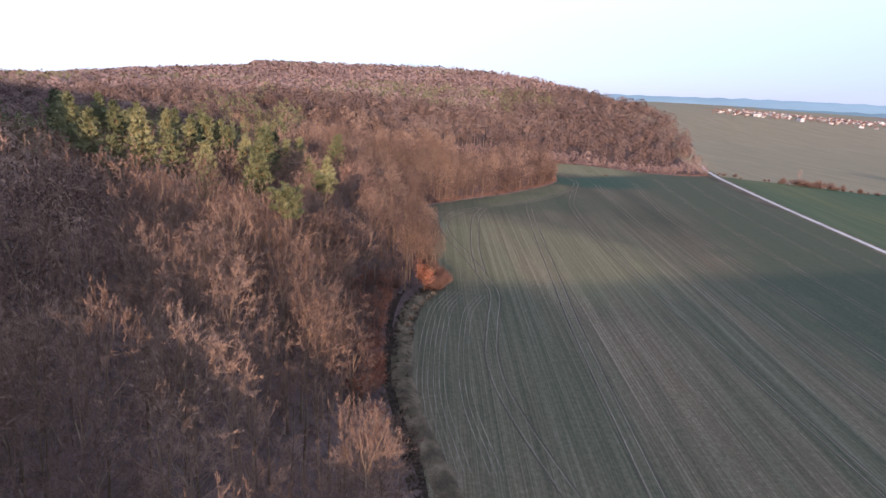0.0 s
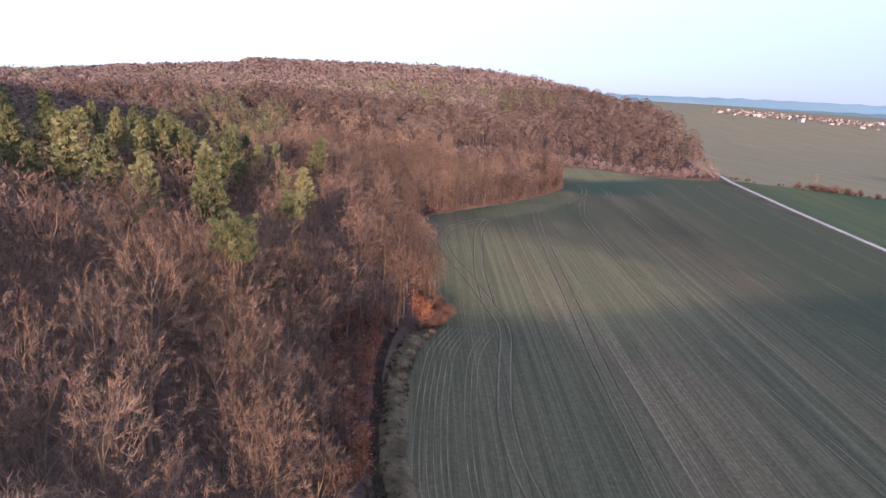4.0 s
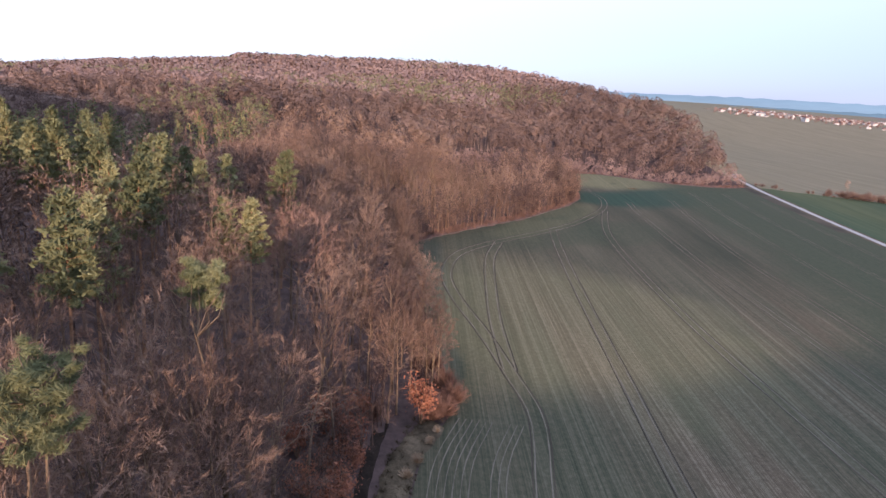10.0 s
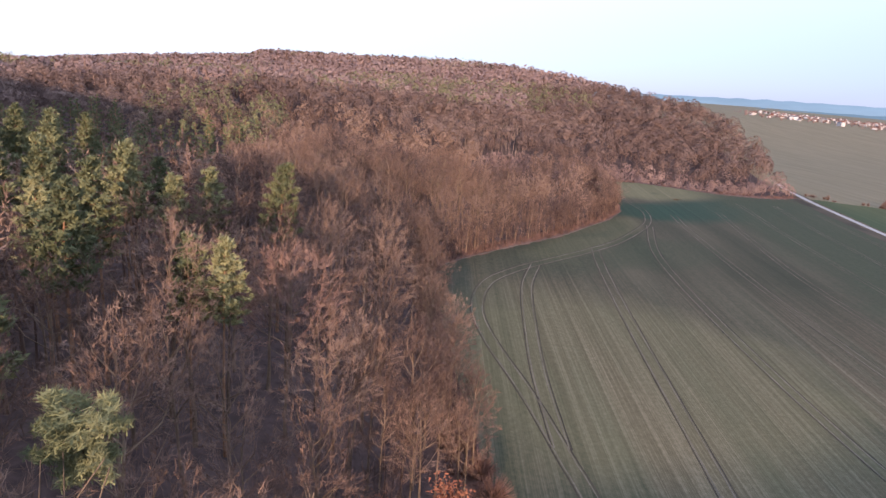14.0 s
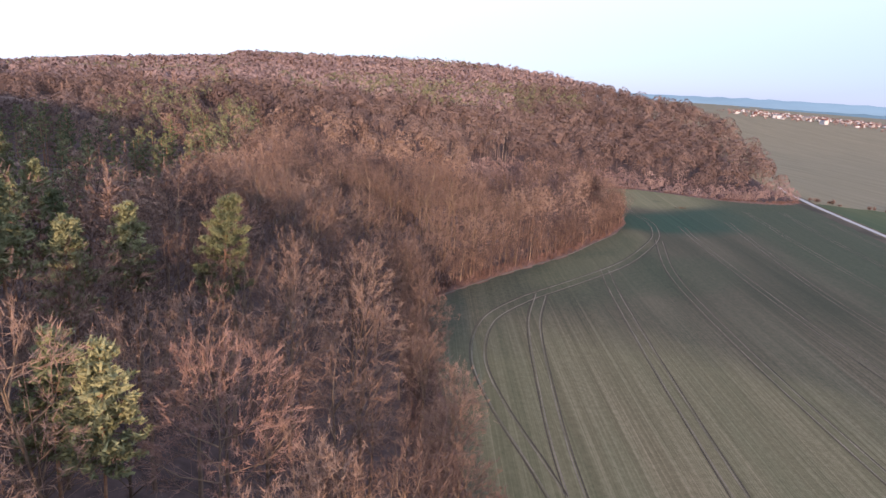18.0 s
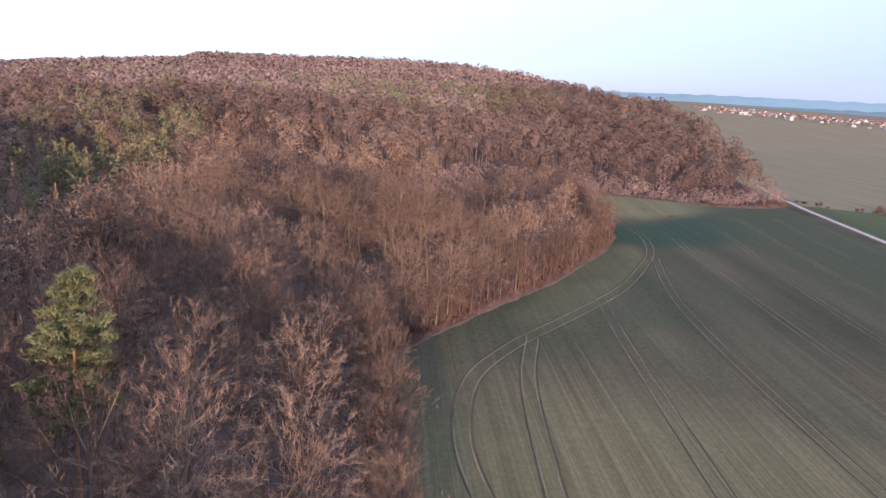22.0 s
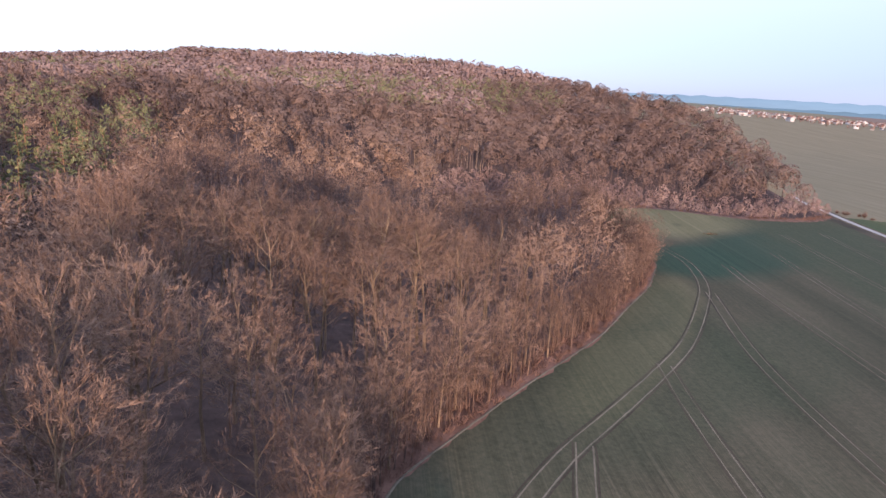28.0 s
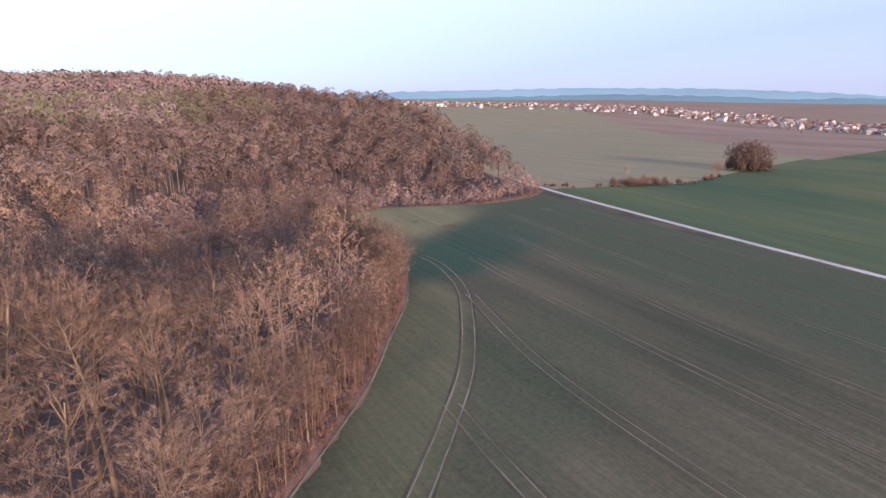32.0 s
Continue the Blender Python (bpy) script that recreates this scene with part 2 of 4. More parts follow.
    return z + (crest - z) * k


def mesh_from(name, verts, faces, mat, smooth=False, tint=None, facing=None):
    """A mesh from arrays: faces of three or of four corners."""
    me = bpy.data.meshes.new(name)
    verts, faces = np.asarray(verts, np.float32), np.asarray(faces, np.int32)
    me.vertices.add(len(verts))
    me.vertices.foreach_set("co", verts.ravel())
    k = faces.shape[1]
    me.loops.add(faces.size)
    me.loops.foreach_set("vertex_index", faces.ravel())
    me.polygons.add(len(faces))
    me.polygons.foreach_set("loop_start", np.arange(0, faces.size, k, dtype=np.int32))
    if smooth:
        me.polygons.foreach_set("use_smooth", np.ones(len(faces), bool))
    me.materials.append(mat)
    if tint is not None:
        me.attributes.new("tint", "FLOAT", "POINT").data.foreach_set("value", np.asarray(tint, np.float32))
    me.update()
    me.validate()
    if facing is not None:
        me.polygons.foreach_set("use_smooth", np.ones(len(faces), bool))
        me.normals_split_custom_set_from_vertices(np.asarray(facing / np.maximum(np.linalg.norm(facing, axis=1, keepdims=True), 1e-6), np.float32))
    return me


def part(name, mesh, parent, label=""):
    ob = new(name, mesh)
    ob.parent = parent
    return tagged(ob, label)


# the ground: one sheet from under the flight line to the horizon
rad = np.concatenate([[0.0], np.geomspace(6, 4800, 150)])
ang = np.radians(np.arange(0, 360, 1.5))
gx = EYE_X + rad[:, None] * np.sin(ang)
gy = EYE_Y + rad[:, None] * np.cos(ang)
gv = np.stack([gx, gy, ground_z(gx, gy)], -1).reshape(-1, 3)
na, nr = len(ang), len(rad)
i, j = np.meshgrid(np.arange(nr - 1), np.arange(na), indexing="ij")
gf = np.stack([i * na + j, (i + 1) * na + j, (i + 1) * na + (j + 1) % na, i * na + (j + 1) % na], -1).reshape(-1, 4)[:, ::-1]

m, nt, b = material("woodland_floor_and_far_land", 0.95, 0.05)
v = where(nt)
litter = ramp(nt, noisy(nt, v, 0.5, 6, 0.7), [(0.3, (0.062, 0.046, 0.043)), (0.7, (0.150, 0.106, 0.092))])
sep = nt.nodes.new("ShaderNodeSeparateXYZ")
nt.links.new(v, sep.inputs[0])


def beyond(a, c, d):
    """1 where a x + c y > d, 0 elsewhere."""
    n1, n2, n3 = (nt.nodes.new("ShaderNodeMath") for _ in range(3))
    n1.operation, n2.operation, n3.operation = "MULTIPLY", "MULTIPLY_ADD", "GREATER_THAN"
    nt.links.new(sep.outputs["X"], n1.inputs[0])
    n1.inputs[1].default_value = a
    nt.links.new(sep.outputs["Y"], n2.inputs[0])
    n2.inputs[1].default_value = c
    nt.links.new(n1.outputs[0], n2.inputs[2])
    nt.links.new(n2.outputs[0], n3.inputs[0])
    n3.inputs[1].default_value = d
    return n3.outputs[0]


drill = noisy(nt, where(nt, (0.25, 0.01, 0.1), radians(35)), 1.0, 5, 0.7)
lush = ramp(nt, drill, [(0.3, (0.044, 0.066, 0.038)), (0.7, (0.064, 0.090, 0.052))])
sparse = ramp(nt, drill, [(0.3, (0.074, 0.086, 0.042)), (0.7, (0.112, 0.116, 0.060))])
lush = mix(nt, ramp(nt, noisy(nt, where(nt, (0.010, 0.004, 0.01), radians(20)), 1.0, 3), [(0.38, (0, 0, 0)), (0.6, (1, 1, 1))]), lush, sparse)
olive = ramp(nt, drill, [(0.3, (0.172, 0.147, 0.092)), (0.7, (0.255, 0.214, 0.138))])
brown = ramp(nt, noisy(nt, where(nt, (0.02, 0.004, 0.01), radians(-40)), 1.0, 4), [(0.3, (0.17, 0.115, 0.085)), (0.7, (0.27, 0.19, 0.145))])
land = mix(nt, beyond(-0.2, 1.0, 358), lush, olive)
ploughed = nt.nodes.new("ShaderNodeMath")
ploughed.operation = "MULTIPLY"
nt.links.new(beyond(1.0, -0.62, 201), ploughed.inputs[0])
nt.links.new(beyond(-0.1, 1.0, 395), ploughed.inputs[1])
land = mix(nt, ploughed.outputs[0], land, brown)
nt.links.new(mix(nt, beyond(1.0, 0.0, 179), litter, land), b.inputs["Base Color"])
bumped(nt, b, noisy(nt, v, 1.2, 5), 0.5, 0.08)
ground = tagged(new("ground", mesh_from("ground", gv, gf, m, True)), "leaf-littered woodland ground running out to open farmland", "ground", kind="structure")


def sheet(name, outline, mat, lift, label, category):
    """A level-cut field lying on the ground, from its outline."""
    bm = bmesh.new()
    vs = [bm.verts.new((x, y, float(ground_z(x, y)) + lift)) for x, y in outline]
    bmesh.ops.triangle_fill(bm, edges=[bm.edges.new((vs[k], vs[(k + 1) % len(vs)])) for k in range(len(vs))], use_beauty=True)
    bmesh.ops.recalc_face_normals(bm, faces=bm.faces)
    if sum(f.normal.z for f in bm.faces) < 0:
        bmesh.ops.reverse_faces(bm, faces=bm.faces)
    me = bpy.data.meshes.new(name)
    bm.to_mesh(me)
    me.materials.append(mat)
    return tagged(new(name, me), label, category, kind="structure")


# the sown field
m, nt, b = material("winter_wheat", 0.95, 0.08)
v = where(nt, turn=radians(-7))
fine = noisy(nt, where(nt, (1, 0.0016, 0.02), radians(-2)), 1.0, 7, 0.85)
thin = noisy(nt, where(nt, (1, 0.006, 0.02), radians(-2)), 4.5, 3, 0.7)
grit = noisy(nt, v, 1.4, 6, 0.75)
broad = noisy(nt, where(nt, (0.050, 0.0065, 0.01), radians(-3)), 1.0, 4, 0.6)


def sum_of(a, b, k, c=0.0):
    """a + k b + c"""
    n1, n2 = nt.nodes.new("ShaderNodeMath"), nt.nodes.new("ShaderNodeMath")
    n1.operation, n2.operation = "MULTIPLY_ADD", "ADD"
    nt.links.new(b, n1.inputs[0])
    n1.inputs[1].default_value = k
    nt.links.new(a, n1.inputs[2])
    nt.links.new(n1.outputs[0], n2.inputs[0])
    n2.inputs[1].default_value = c
    return n2.outputs[0]


def blot(x, y, rx, ry, turn):
    """1 in the middle of an oval patch of the field, falling to 0 at its rim."""
    g = nt.nodes.new("ShaderNodeNewGeometry")
    mp = nt.nodes.new("ShaderNodeMapping")
    mp.vector_type = "TEXTURE"
    mp.inputs["Location"].default_value = (x, y, 10)
    mp.inputs["Rotation"].default_value = (0, 0, radians(turn))
    mp.inputs["Scale"].default_value = (rx, ry, 60)
    nt.links.new(g.outputs["Position"], mp.inputs[0])
    t = nt.nodes.new("ShaderNodeTexGradient")
    t.gradient_type = "SPHERICAL"
    nt.links.new(mp.outputs[0], t.inputs[0])
    return t.outputs["Fac"]


bands = noisy(nt, where(nt, (0.30, 0.0009, 0.01), radians(-2)), 1.0, 3, 0.7)
streak = sum_of(sum_of(sum_of(fine, thin, 0.55, -0.275), grit, 0.55, -0.275), bands, 0.22, -0.11)
row = nt.nodes.new("ShaderNodeSeparateXYZ")
nt.links.new(where(nt), row.inputs[0])
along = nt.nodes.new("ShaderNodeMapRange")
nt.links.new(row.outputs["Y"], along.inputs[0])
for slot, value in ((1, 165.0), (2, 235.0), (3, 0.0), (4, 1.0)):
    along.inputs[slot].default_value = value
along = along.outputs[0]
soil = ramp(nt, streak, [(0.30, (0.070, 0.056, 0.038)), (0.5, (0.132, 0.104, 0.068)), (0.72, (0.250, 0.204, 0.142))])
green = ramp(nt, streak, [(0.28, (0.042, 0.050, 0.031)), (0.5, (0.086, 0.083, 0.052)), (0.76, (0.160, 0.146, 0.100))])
dark_wheat = ramp(nt, streak, [(0.3, (0.022, 0.044, 0.030)), (0.7, (0.046, 0.074, 0.050))])
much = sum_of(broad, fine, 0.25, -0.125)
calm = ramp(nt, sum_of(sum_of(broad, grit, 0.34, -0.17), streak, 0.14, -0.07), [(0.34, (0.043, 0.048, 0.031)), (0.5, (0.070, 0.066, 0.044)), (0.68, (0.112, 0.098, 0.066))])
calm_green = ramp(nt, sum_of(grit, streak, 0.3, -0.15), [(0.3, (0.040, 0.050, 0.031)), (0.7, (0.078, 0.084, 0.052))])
# straw-coloured crop; the oval at (32, 172) paints stronger sunlight with it
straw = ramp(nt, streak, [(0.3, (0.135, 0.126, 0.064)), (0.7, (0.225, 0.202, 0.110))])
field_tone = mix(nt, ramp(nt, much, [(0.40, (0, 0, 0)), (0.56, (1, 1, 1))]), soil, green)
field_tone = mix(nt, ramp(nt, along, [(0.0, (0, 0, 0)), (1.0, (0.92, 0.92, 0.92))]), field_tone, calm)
for spot in ((84, 346, 62, 26, 30), (114, 328, 78, 18, 38), (74, 301, 26, 13, 40), (42, 254, 48, 9, 56), (34, 236, 46, 17, 42), (62, 247, 34, 13, 40), (42, 262, 30, 10, 45), (14, 108, 16, 60, 3), (32, 172, 48, 44, 0), (152, 290, 60, 150, 0), (142, 150, 64, 130, 0), (26, 105, 9, 50, 2)):
    rim = sum_of(blot(*spot), noisy(nt, v, 0.06, 3), 0.5, -0.25)
    # two of the ovals take the darkest, blue-green tone
    murky = spot[1] in (328, 301)
    strong = 0.9 if spot[0] >= 140 else 0.85 if murky else 0.42 if spot[1] == 172 else 0.45 if 230 < spot[1] < 265 else 0.7
    field_tone = mix(nt, ramp(nt, rim, [(0.08, (0, 0, 0)), (0.42, (strong,) * 3)]), field_tone, dark_wheat if murky else straw if spot[1] in (346, 254, 172) else calm_green if (spot[1] > 230 and spot[0] < 100) or spot[0] >= 140 else green)
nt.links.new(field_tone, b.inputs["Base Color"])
bumped(nt, b, streak, 0.5, 0.08)
WHEAT = m
border = [(float(edge_x(y)), float(y)) for y in (-36, 0, 30, 50, 68, 78, 87, 95, 102, 110, 117, 125, 131, 137, 145, 160, 175, 190, 203, 210, 219, 231, 240, 248, 262, 276, 287, 293, 305, 320, 335, 352, 360, 364, 370, 376, 383, 388)]
field = sheet("field", border + [(176, 388), (177, 300), (179, 100), (181, -36)], WHEAT, 0.05, "gently sloping field of thin winter wheat in drill rows", "field")


# ---------------------------------------------------------------- trees
def tube(p0, p1, r0, r1, sides):
    """Corners and triangles of one tapered length of wood."""
    d = p1 - p0
    d = d / max(np.linalg.norm(d), 1e-6)
    a = np.cross(d, (0.3, 0.9, 0.2))
    a /= np.linalg.norm(a)
    c = np.cross(d, a)
    t = np.arange(sides) * 2 * np.pi / sides
    ring = np.cos(t)[:, None] * a + np.sin(t)[:, None] * c
    v = np.concatenate([p0 + ring * r0, p1 + ring * r1])
    k = np.arange(sides)
    n = (k + 1) % sides
    return v, np.concatenate([np.stack([k, n, n + sides], 1), np.stack([k, n + sides, k + sides], 1)])


class Wood:
    """Gathers lengths of wood and twigs into one triangle mesh."""

    def __init__(self):
        self.v, self.f, self.n = [], [], 0

    def add(self, v, f):
        self.v.append(v)
        self.f.append(f + self.n)
        self.n += len(v)

    def tube(self, p0, p1, r0, r1, sides):
        self.add(*tube(p0, p1, r0, r1, sides))

    def slips(self, foot, tip, width, rng, heart=None, jitter=0.6):
        """Thin three-cornered twigs from each foot to each tip, lying flat to the outside of a crown round the heart."""
        d = tip - foot
        face = rng.normal(size=d.shape)
        if heart is not None:
            out = tip - heart
            face = out / np.maximum(np.linalg.norm(out, axis=1, keepdims=True), 1e-6) + face * jitter * 0.6
        side = np.cross(face, d)
        side /= np.maximum(np.linalg.norm(side, axis=1, keepdims=True), 1e-6)
        w = np.broadcast_to(np.reshape(width, (-1, 1)), (len(d), 1)) / 2
        v = np.stack([foot - side * w, foot + side * w, tip], 1).reshape(-1, 3)
        self.add(v, np.arange(len(v)).reshape(-1, 3))

    def arrays(self):
        return np.concatenate(self.v), np.concatenate(self.f)


def tilt(d, angle, spin):
    """d turned away from itself by an angle, to the side that spin names."""
    d = d / np.linalg.norm(d)
    a = np.cross(d, (0.2, 0.1, 1.0) if abs(d[2]) < 0.95 else (1.0, 0.1, 0.0))
    a /= np.linalg.norm(a)
    c = np.cross(d, a)
    return d * np.cos(angle) + (a * np.cos(spin) + c * np.sin(spin)) * np.sin(angle)


def bare_tree(seed, height=18.0, spread=1.0, fork=0.36, lean=0.05, limbs=12, boughs=8, twigs=23, width=0.043, sides=4):
    """A leafless forest broadleaf: a trunk with steep limbs, and a domed crown of boughs and fine twigs."""
    rng = np.random.default_rng(seed)
    stem, crown = Wood(), Wood()
    up = tilt(np.array([0, 0, 1.0]), rng.uniform(0, lean), rng.uniform(0, 6.28))
    p, r, pts = np.zeros(3) - up * 0.3, 0.0085 * height + 0.03, []
    for k in range(5):
        q = p + up * height * 0.16
        stem.tube(p, q, r, r * 0.74, sides + 1)
        pts.append(q)
        p, r = q, r * 0.74
        up = tilt(up, rng.uniform(0, 0.10), rng.uniform(0, 6.28))
    mid = np.array([pts[3][0], pts[3][1], height * rng.uniform(0.60, 0.66)])
    size = np.array([0.185 * height * spread, 0.185 * height * spread, height - mid[2]]) * rng.uniform(0.9, 1.1, 3)
    feet, tips, widths = [], [], []
    for k in range(limbs):
        a = k * 2.4 + rng.uniform(-0.4, 0.4)
        e = math.asin(np.clip(-0.30 + 1.30 * (k + rng.uniform(0, 1)) / limbs, -1, 1))
        aim_at = np.array([math.cos(a) * math.cos(e), math.sin(a) * math.cos(e), math.sin(e)])
        h = fork + (0.74 - fork) * (k + 0.5) / limbs
        foot = np.array([np.interp(h, [0.16 * j for j in range(1, 6)], [w[i] for w in pts]) for i in (0, 1)] + [h * height])
        end = mid + aim_at * size * rng.uniform(0.6, 0.85)
        end[2] = max(end[2], foot[2] + 0.10 * height)
        bend = foot + (end - foot) * (0.55, 0.55, 0.42) + rng.normal(size=3) * 0.25
        w = (0.0021 * height + 0.009) * rng.uniform(0.8, 1.2)
        stem.tube(foot, bend, w, w * 0.65, sides)
        stem.tube(bend, end, w * 0.65, w * 0.3, 3)
        for c in range(boughs):
            g = rng.uniform(0.15, 1.0)
            o = foot + (bend - foot) * g * 2 if g < 0.5 else bend + (end - bend) * (g * 2 - 1)
            way = aim_at + rng.normal(size=3) * 0.48
            way /= np.linalg.norm(way)
            way[2] = max(way[2], -0.35)
            tip = mid + way * size * rng.uniform(0.72, 1.0)
            tip[2] = max(tip[2], o[2] + 0.3)
            crown.tube(o, tip, w * 0.24, 0.008, 3)
            d = tip - o
            out = way * 0.6 + d / np.linalg.norm(d) * 0.6 + np.array([0, 0, 0.30])
            g = 1 - rng.uniform(0, 1, twigs) ** 1.5 * 0.7
            f = o + d * g[:, None] + rng.normal(size=(twigs, 3)) * 0.08
            t = out + rng.normal(size=(twigs, 3)) * 0.75
            t /= np.linalg.norm(t, axis=1, keepdims=True)
            feet.append(f)
            tips.append(f + t * rng.uniform(0.22, 0.62, (twigs, 1)) * height / 18 * (width / 0.045) ** 0.4)
            widths.append(rng.uniform(0.7, 1.3, twigs) * width)
    crown.slips(np.concatenate(feet), np.concatenate(tips), np.concatenate(widths), rng, mid - np.array([0, 0, height * 0.1]), 0.9)
    return stem.arrays(), crown.arrays()


def whole(stem, crown):
    """Stem and crown of a tree as one set of corners and triangles."""
    return np.concatenate([stem[0], crown[0]]), np.concatenate([stem[1], crown[1] + len(stem[0])])


def plain_tree(seed, height, lobes, twigs, width, length=1.2, limbs=True, wide=0.30, knot=0.0, sides=3, low=-0.25, fill=1.0):
    """A leafless broadleaf for the middle distance, in one mesh: a flat dome of tufted lobes on limbs."""
    rng = np.random.default_rng(seed)
    w = Wood()
    rx, cz = height * wide * rng.uniform(0.9, 1.12), height * rng.uniform(0.62, 0.67)
    rz = height - cz
    top = np.array([rng.normal() * 0.3, rng.normal() * 0.3, height * 0.6])
    if not knot:
        w.tube(np.array([0, 0, -0.3]), top, 0.09 if limbs else 0.11, 0.04, sides)
    if knot:
        # the dense inside of a far crown: crossing sprays
        n = 34
        d = rng.normal(size=(n, 3))
        d /= np.linalg.norm(d, axis=1, keepdims=True)
        o = np.array([0, 0, cz - rz * 0.1]) + d * np.array([rx, rx, rz]) * knot * rng.uniform(0.2, 1.3, (n, 1))
        w.slips(o - rng.normal(size=(n, 3)) * rx * 0.20, o + rng.normal(size=(n, 3)) * rx * 0.20, rng.uniform(0.7, 1.3, n) * rx * 0.12, rng)
    k = np.arange(lobes)
    e = np.arcsin(np.clip(low + (0.97 - low) * (k + rng.uniform(0, 1, lobes)) / lobes, -1, 1))
    a = k * 2.4 + rng.uniform(-0.5, 0.5, lobes)
    way = np.stack([np.cos(a) * np.cos(e), np.sin(a) * np.cos(e), np.sin(e)], 1)
    at = np.array([0, 0, cz]) + way * np.array([rx, rx, rz]) * rng.uniform(0.64, 0.86, (lobes, 1))
    if limbs:
        for c in at:
            w.tube(top * rng.uniform(0.6, 1.0), c, 0.024, 0.008, 3)
    n = max(1, twigs // lobes)
    far = rx * fill * rng.uniform(0.26, 0.42, (lobes, 1, 1))
    d = rng.normal(size=(lobes, n, 3)) + way[:, None] * 0.75 + np.array([0, 0, 0.35])
    d /= np.linalg.norm(d, axis=2, keepdims=True)
    tip = (at[:, None] + d * far * rng.uniform(0.55, 1.1, (lobes, n, 1))).reshape(-1, 3)
    d = (d * 0.8 + rng.normal(size=d.shape) * 0.34 + np.array([0, 0, 0.2])).reshape(-1, 3)
    d /= np.linalg.norm(d, axis=1, keepdims=True)
    foot = tip - d * rng.uniform(0.6, 1.3, (len(d), 1)) * length
    w.slips(foot, tip, rng.uniform(0.7, 1.3, len(d)) * width, rng, np.array([0, 0, cz - rz]), 0.6)
    return w.arrays()


def dome_tree(seed, height, wide, flakes, size, stretch=1.8, lumps=7, trunk=True, jitter=0.2, low=0.58, merge=0.54, depth=0.14, round_off=False):
    """A far leafless broadleaf: sprays of twigs lying over the rounded lumps of its crown."""
    rng = np.random.default_rng(seed)
    w = Wood()
    rx, cz = height * wide * rng.uniform(0.9, 1.1), height * (low + rng.uniform(0, 0.05))
    rz = height - cz
    if trunk:
        w.tube(np.array([0, 0, -0.3]), np.array([rng.normal() * 0.2, rng.normal() * 0.2, cz]), 0.15, 0.08, 3)
    k = np.arange(lumps)
    e = np.arcsin(np.clip(-0.55 + 1.52 * (k + rng.uniform(0, 1, lumps)) / lumps, -1, 1))
    a = k * 2.4 + rng.uniform(-0.5, 0.5, lumps)
    way = np.stack([np.cos(a) * np.cos(e), np.sin(a) * np.cos(e), np.sin(e)], 1)
    heart = np.array([0, 0, cz]) + way * np.array([rx, rx, rz]) * rng.uniform(0.42, 0.56, (lumps, 1))
    which = rng.integers(0, lumps, flakes)
    d = rng.normal(size=(flakes, 3)) * 0.62 + way[which] * 0.8 + np.array([0, 0, 0.25])
    d /= np.linalg.norm(d, axis=1, keepdims=True)
    at = heart[which] + d * rx * merge * rng.uniform(1 - depth, 1 + depth * 0.6, (flakes, 1))
    n = d + rng.normal(size=d.shape) * jitter
    u = np.array([0, 0, 0.5]) + way[which] * 0.5 + rng.normal(size=d.shape) * 0.8
    u -= n * (u * n).sum(1, keepdims=True) / (n * n).sum(1, keepdims=True)
    u /= np.maximum(np.linalg.norm(u, axis=1, keepdims=True), 1e-6)
    v = np.cross(n, u)
    v /= np.maximum(np.linalg.norm(v, axis=1, keepdims=True), 1e-6)
    g = size * rng.uniform(0.6, 1.35, (flakes, 1))
    tri = np.stack([at + u * g * stretch * 0.6, at - u * g * stretch * 0.4 + v * g * 0.5, at - u * g * stretch * 0.4 - v * g * 0.5], 1).reshape(-1, 3)
    w.add(tri, np.arange(len(tri)).reshape(-1, 3))
    v, f = w.arrays()
    if not round_off:
        return v, f
    lay = np.repeat(d + rng.normal(size=d.shape) * jitter * 0.7, 3, axis=0)
    shaft = v[:len(v) - len(tri)]
    return v, f, np.concatenate([np.stack([shaft[:, 0], shaft[:, 1], np.full(len(shaft), 0.1)], 1), lay])


def scatter(x, y, models, rng, low=0.8, high=1.2, size=None, wide=1.0):
    """Copies of the models at the places x, y, gathered into one set of corners and triangles."""
    vs, fs, ts, n = [], [], [], 0
    which = rng.integers(0, len(models), len(x))
    z = ground_z(x, y)
    size = np.ones(len(x)) if size is None else size
    for k, (mv, mf) in enumerate(models):
        at = np.where(which == k)[0]
        if not len(at):
            continue
        s, a = rng.uniform(low, high, len(at)) * size[at], rng.uniform(0, 6.28, len(at))
        c, d = np.cos(a) * s * (wide[at] if np.ndim(wide) else wide), np.sin(a) * s * (wide[at] if np.ndim(wide) else wide)
        px = mv[None, :, 0] * c[:, None] - mv[None, :, 1] * d[:, None] + x[at, None]
        py = mv[None, :, 0] * d[:, None] + mv[None, :, 1] * c[:, None] + y[at, None]
        pz = mv[None, :, 2] * s[:, None] + z[at, None]
        vs.append(np.stack([px, py, pz], -1).reshape(-1, 3))
        fs.append((mf[None] + (np.arange(len(at)) * len(mv))[:, None, None]).reshape(-1, 3) + n)
        ts.append(np.repeat(rng.normal(size=len(at)).clip(-2, 2) * 0.42, len(mv)))
        n += len(at) * len(mv)
    return np.concatenate(vs), np.concatenate(fs), np.concatenate(ts)


def round_woods(x, y, models, seed, low, high):
    """Like scatter, with the rounding of the crowns: the way each spray faces as a fourth array."""
    v, f, t = scatter(x, y, [m[:2] for m in models], np.random.default_rng(seed), low, high)
    tips, _, _ = scatter(x, y, [(m[0] + m[2], m[1]) for m in models], np.random.default_rng(seed), low, high)
    return v, f, t, tips - v


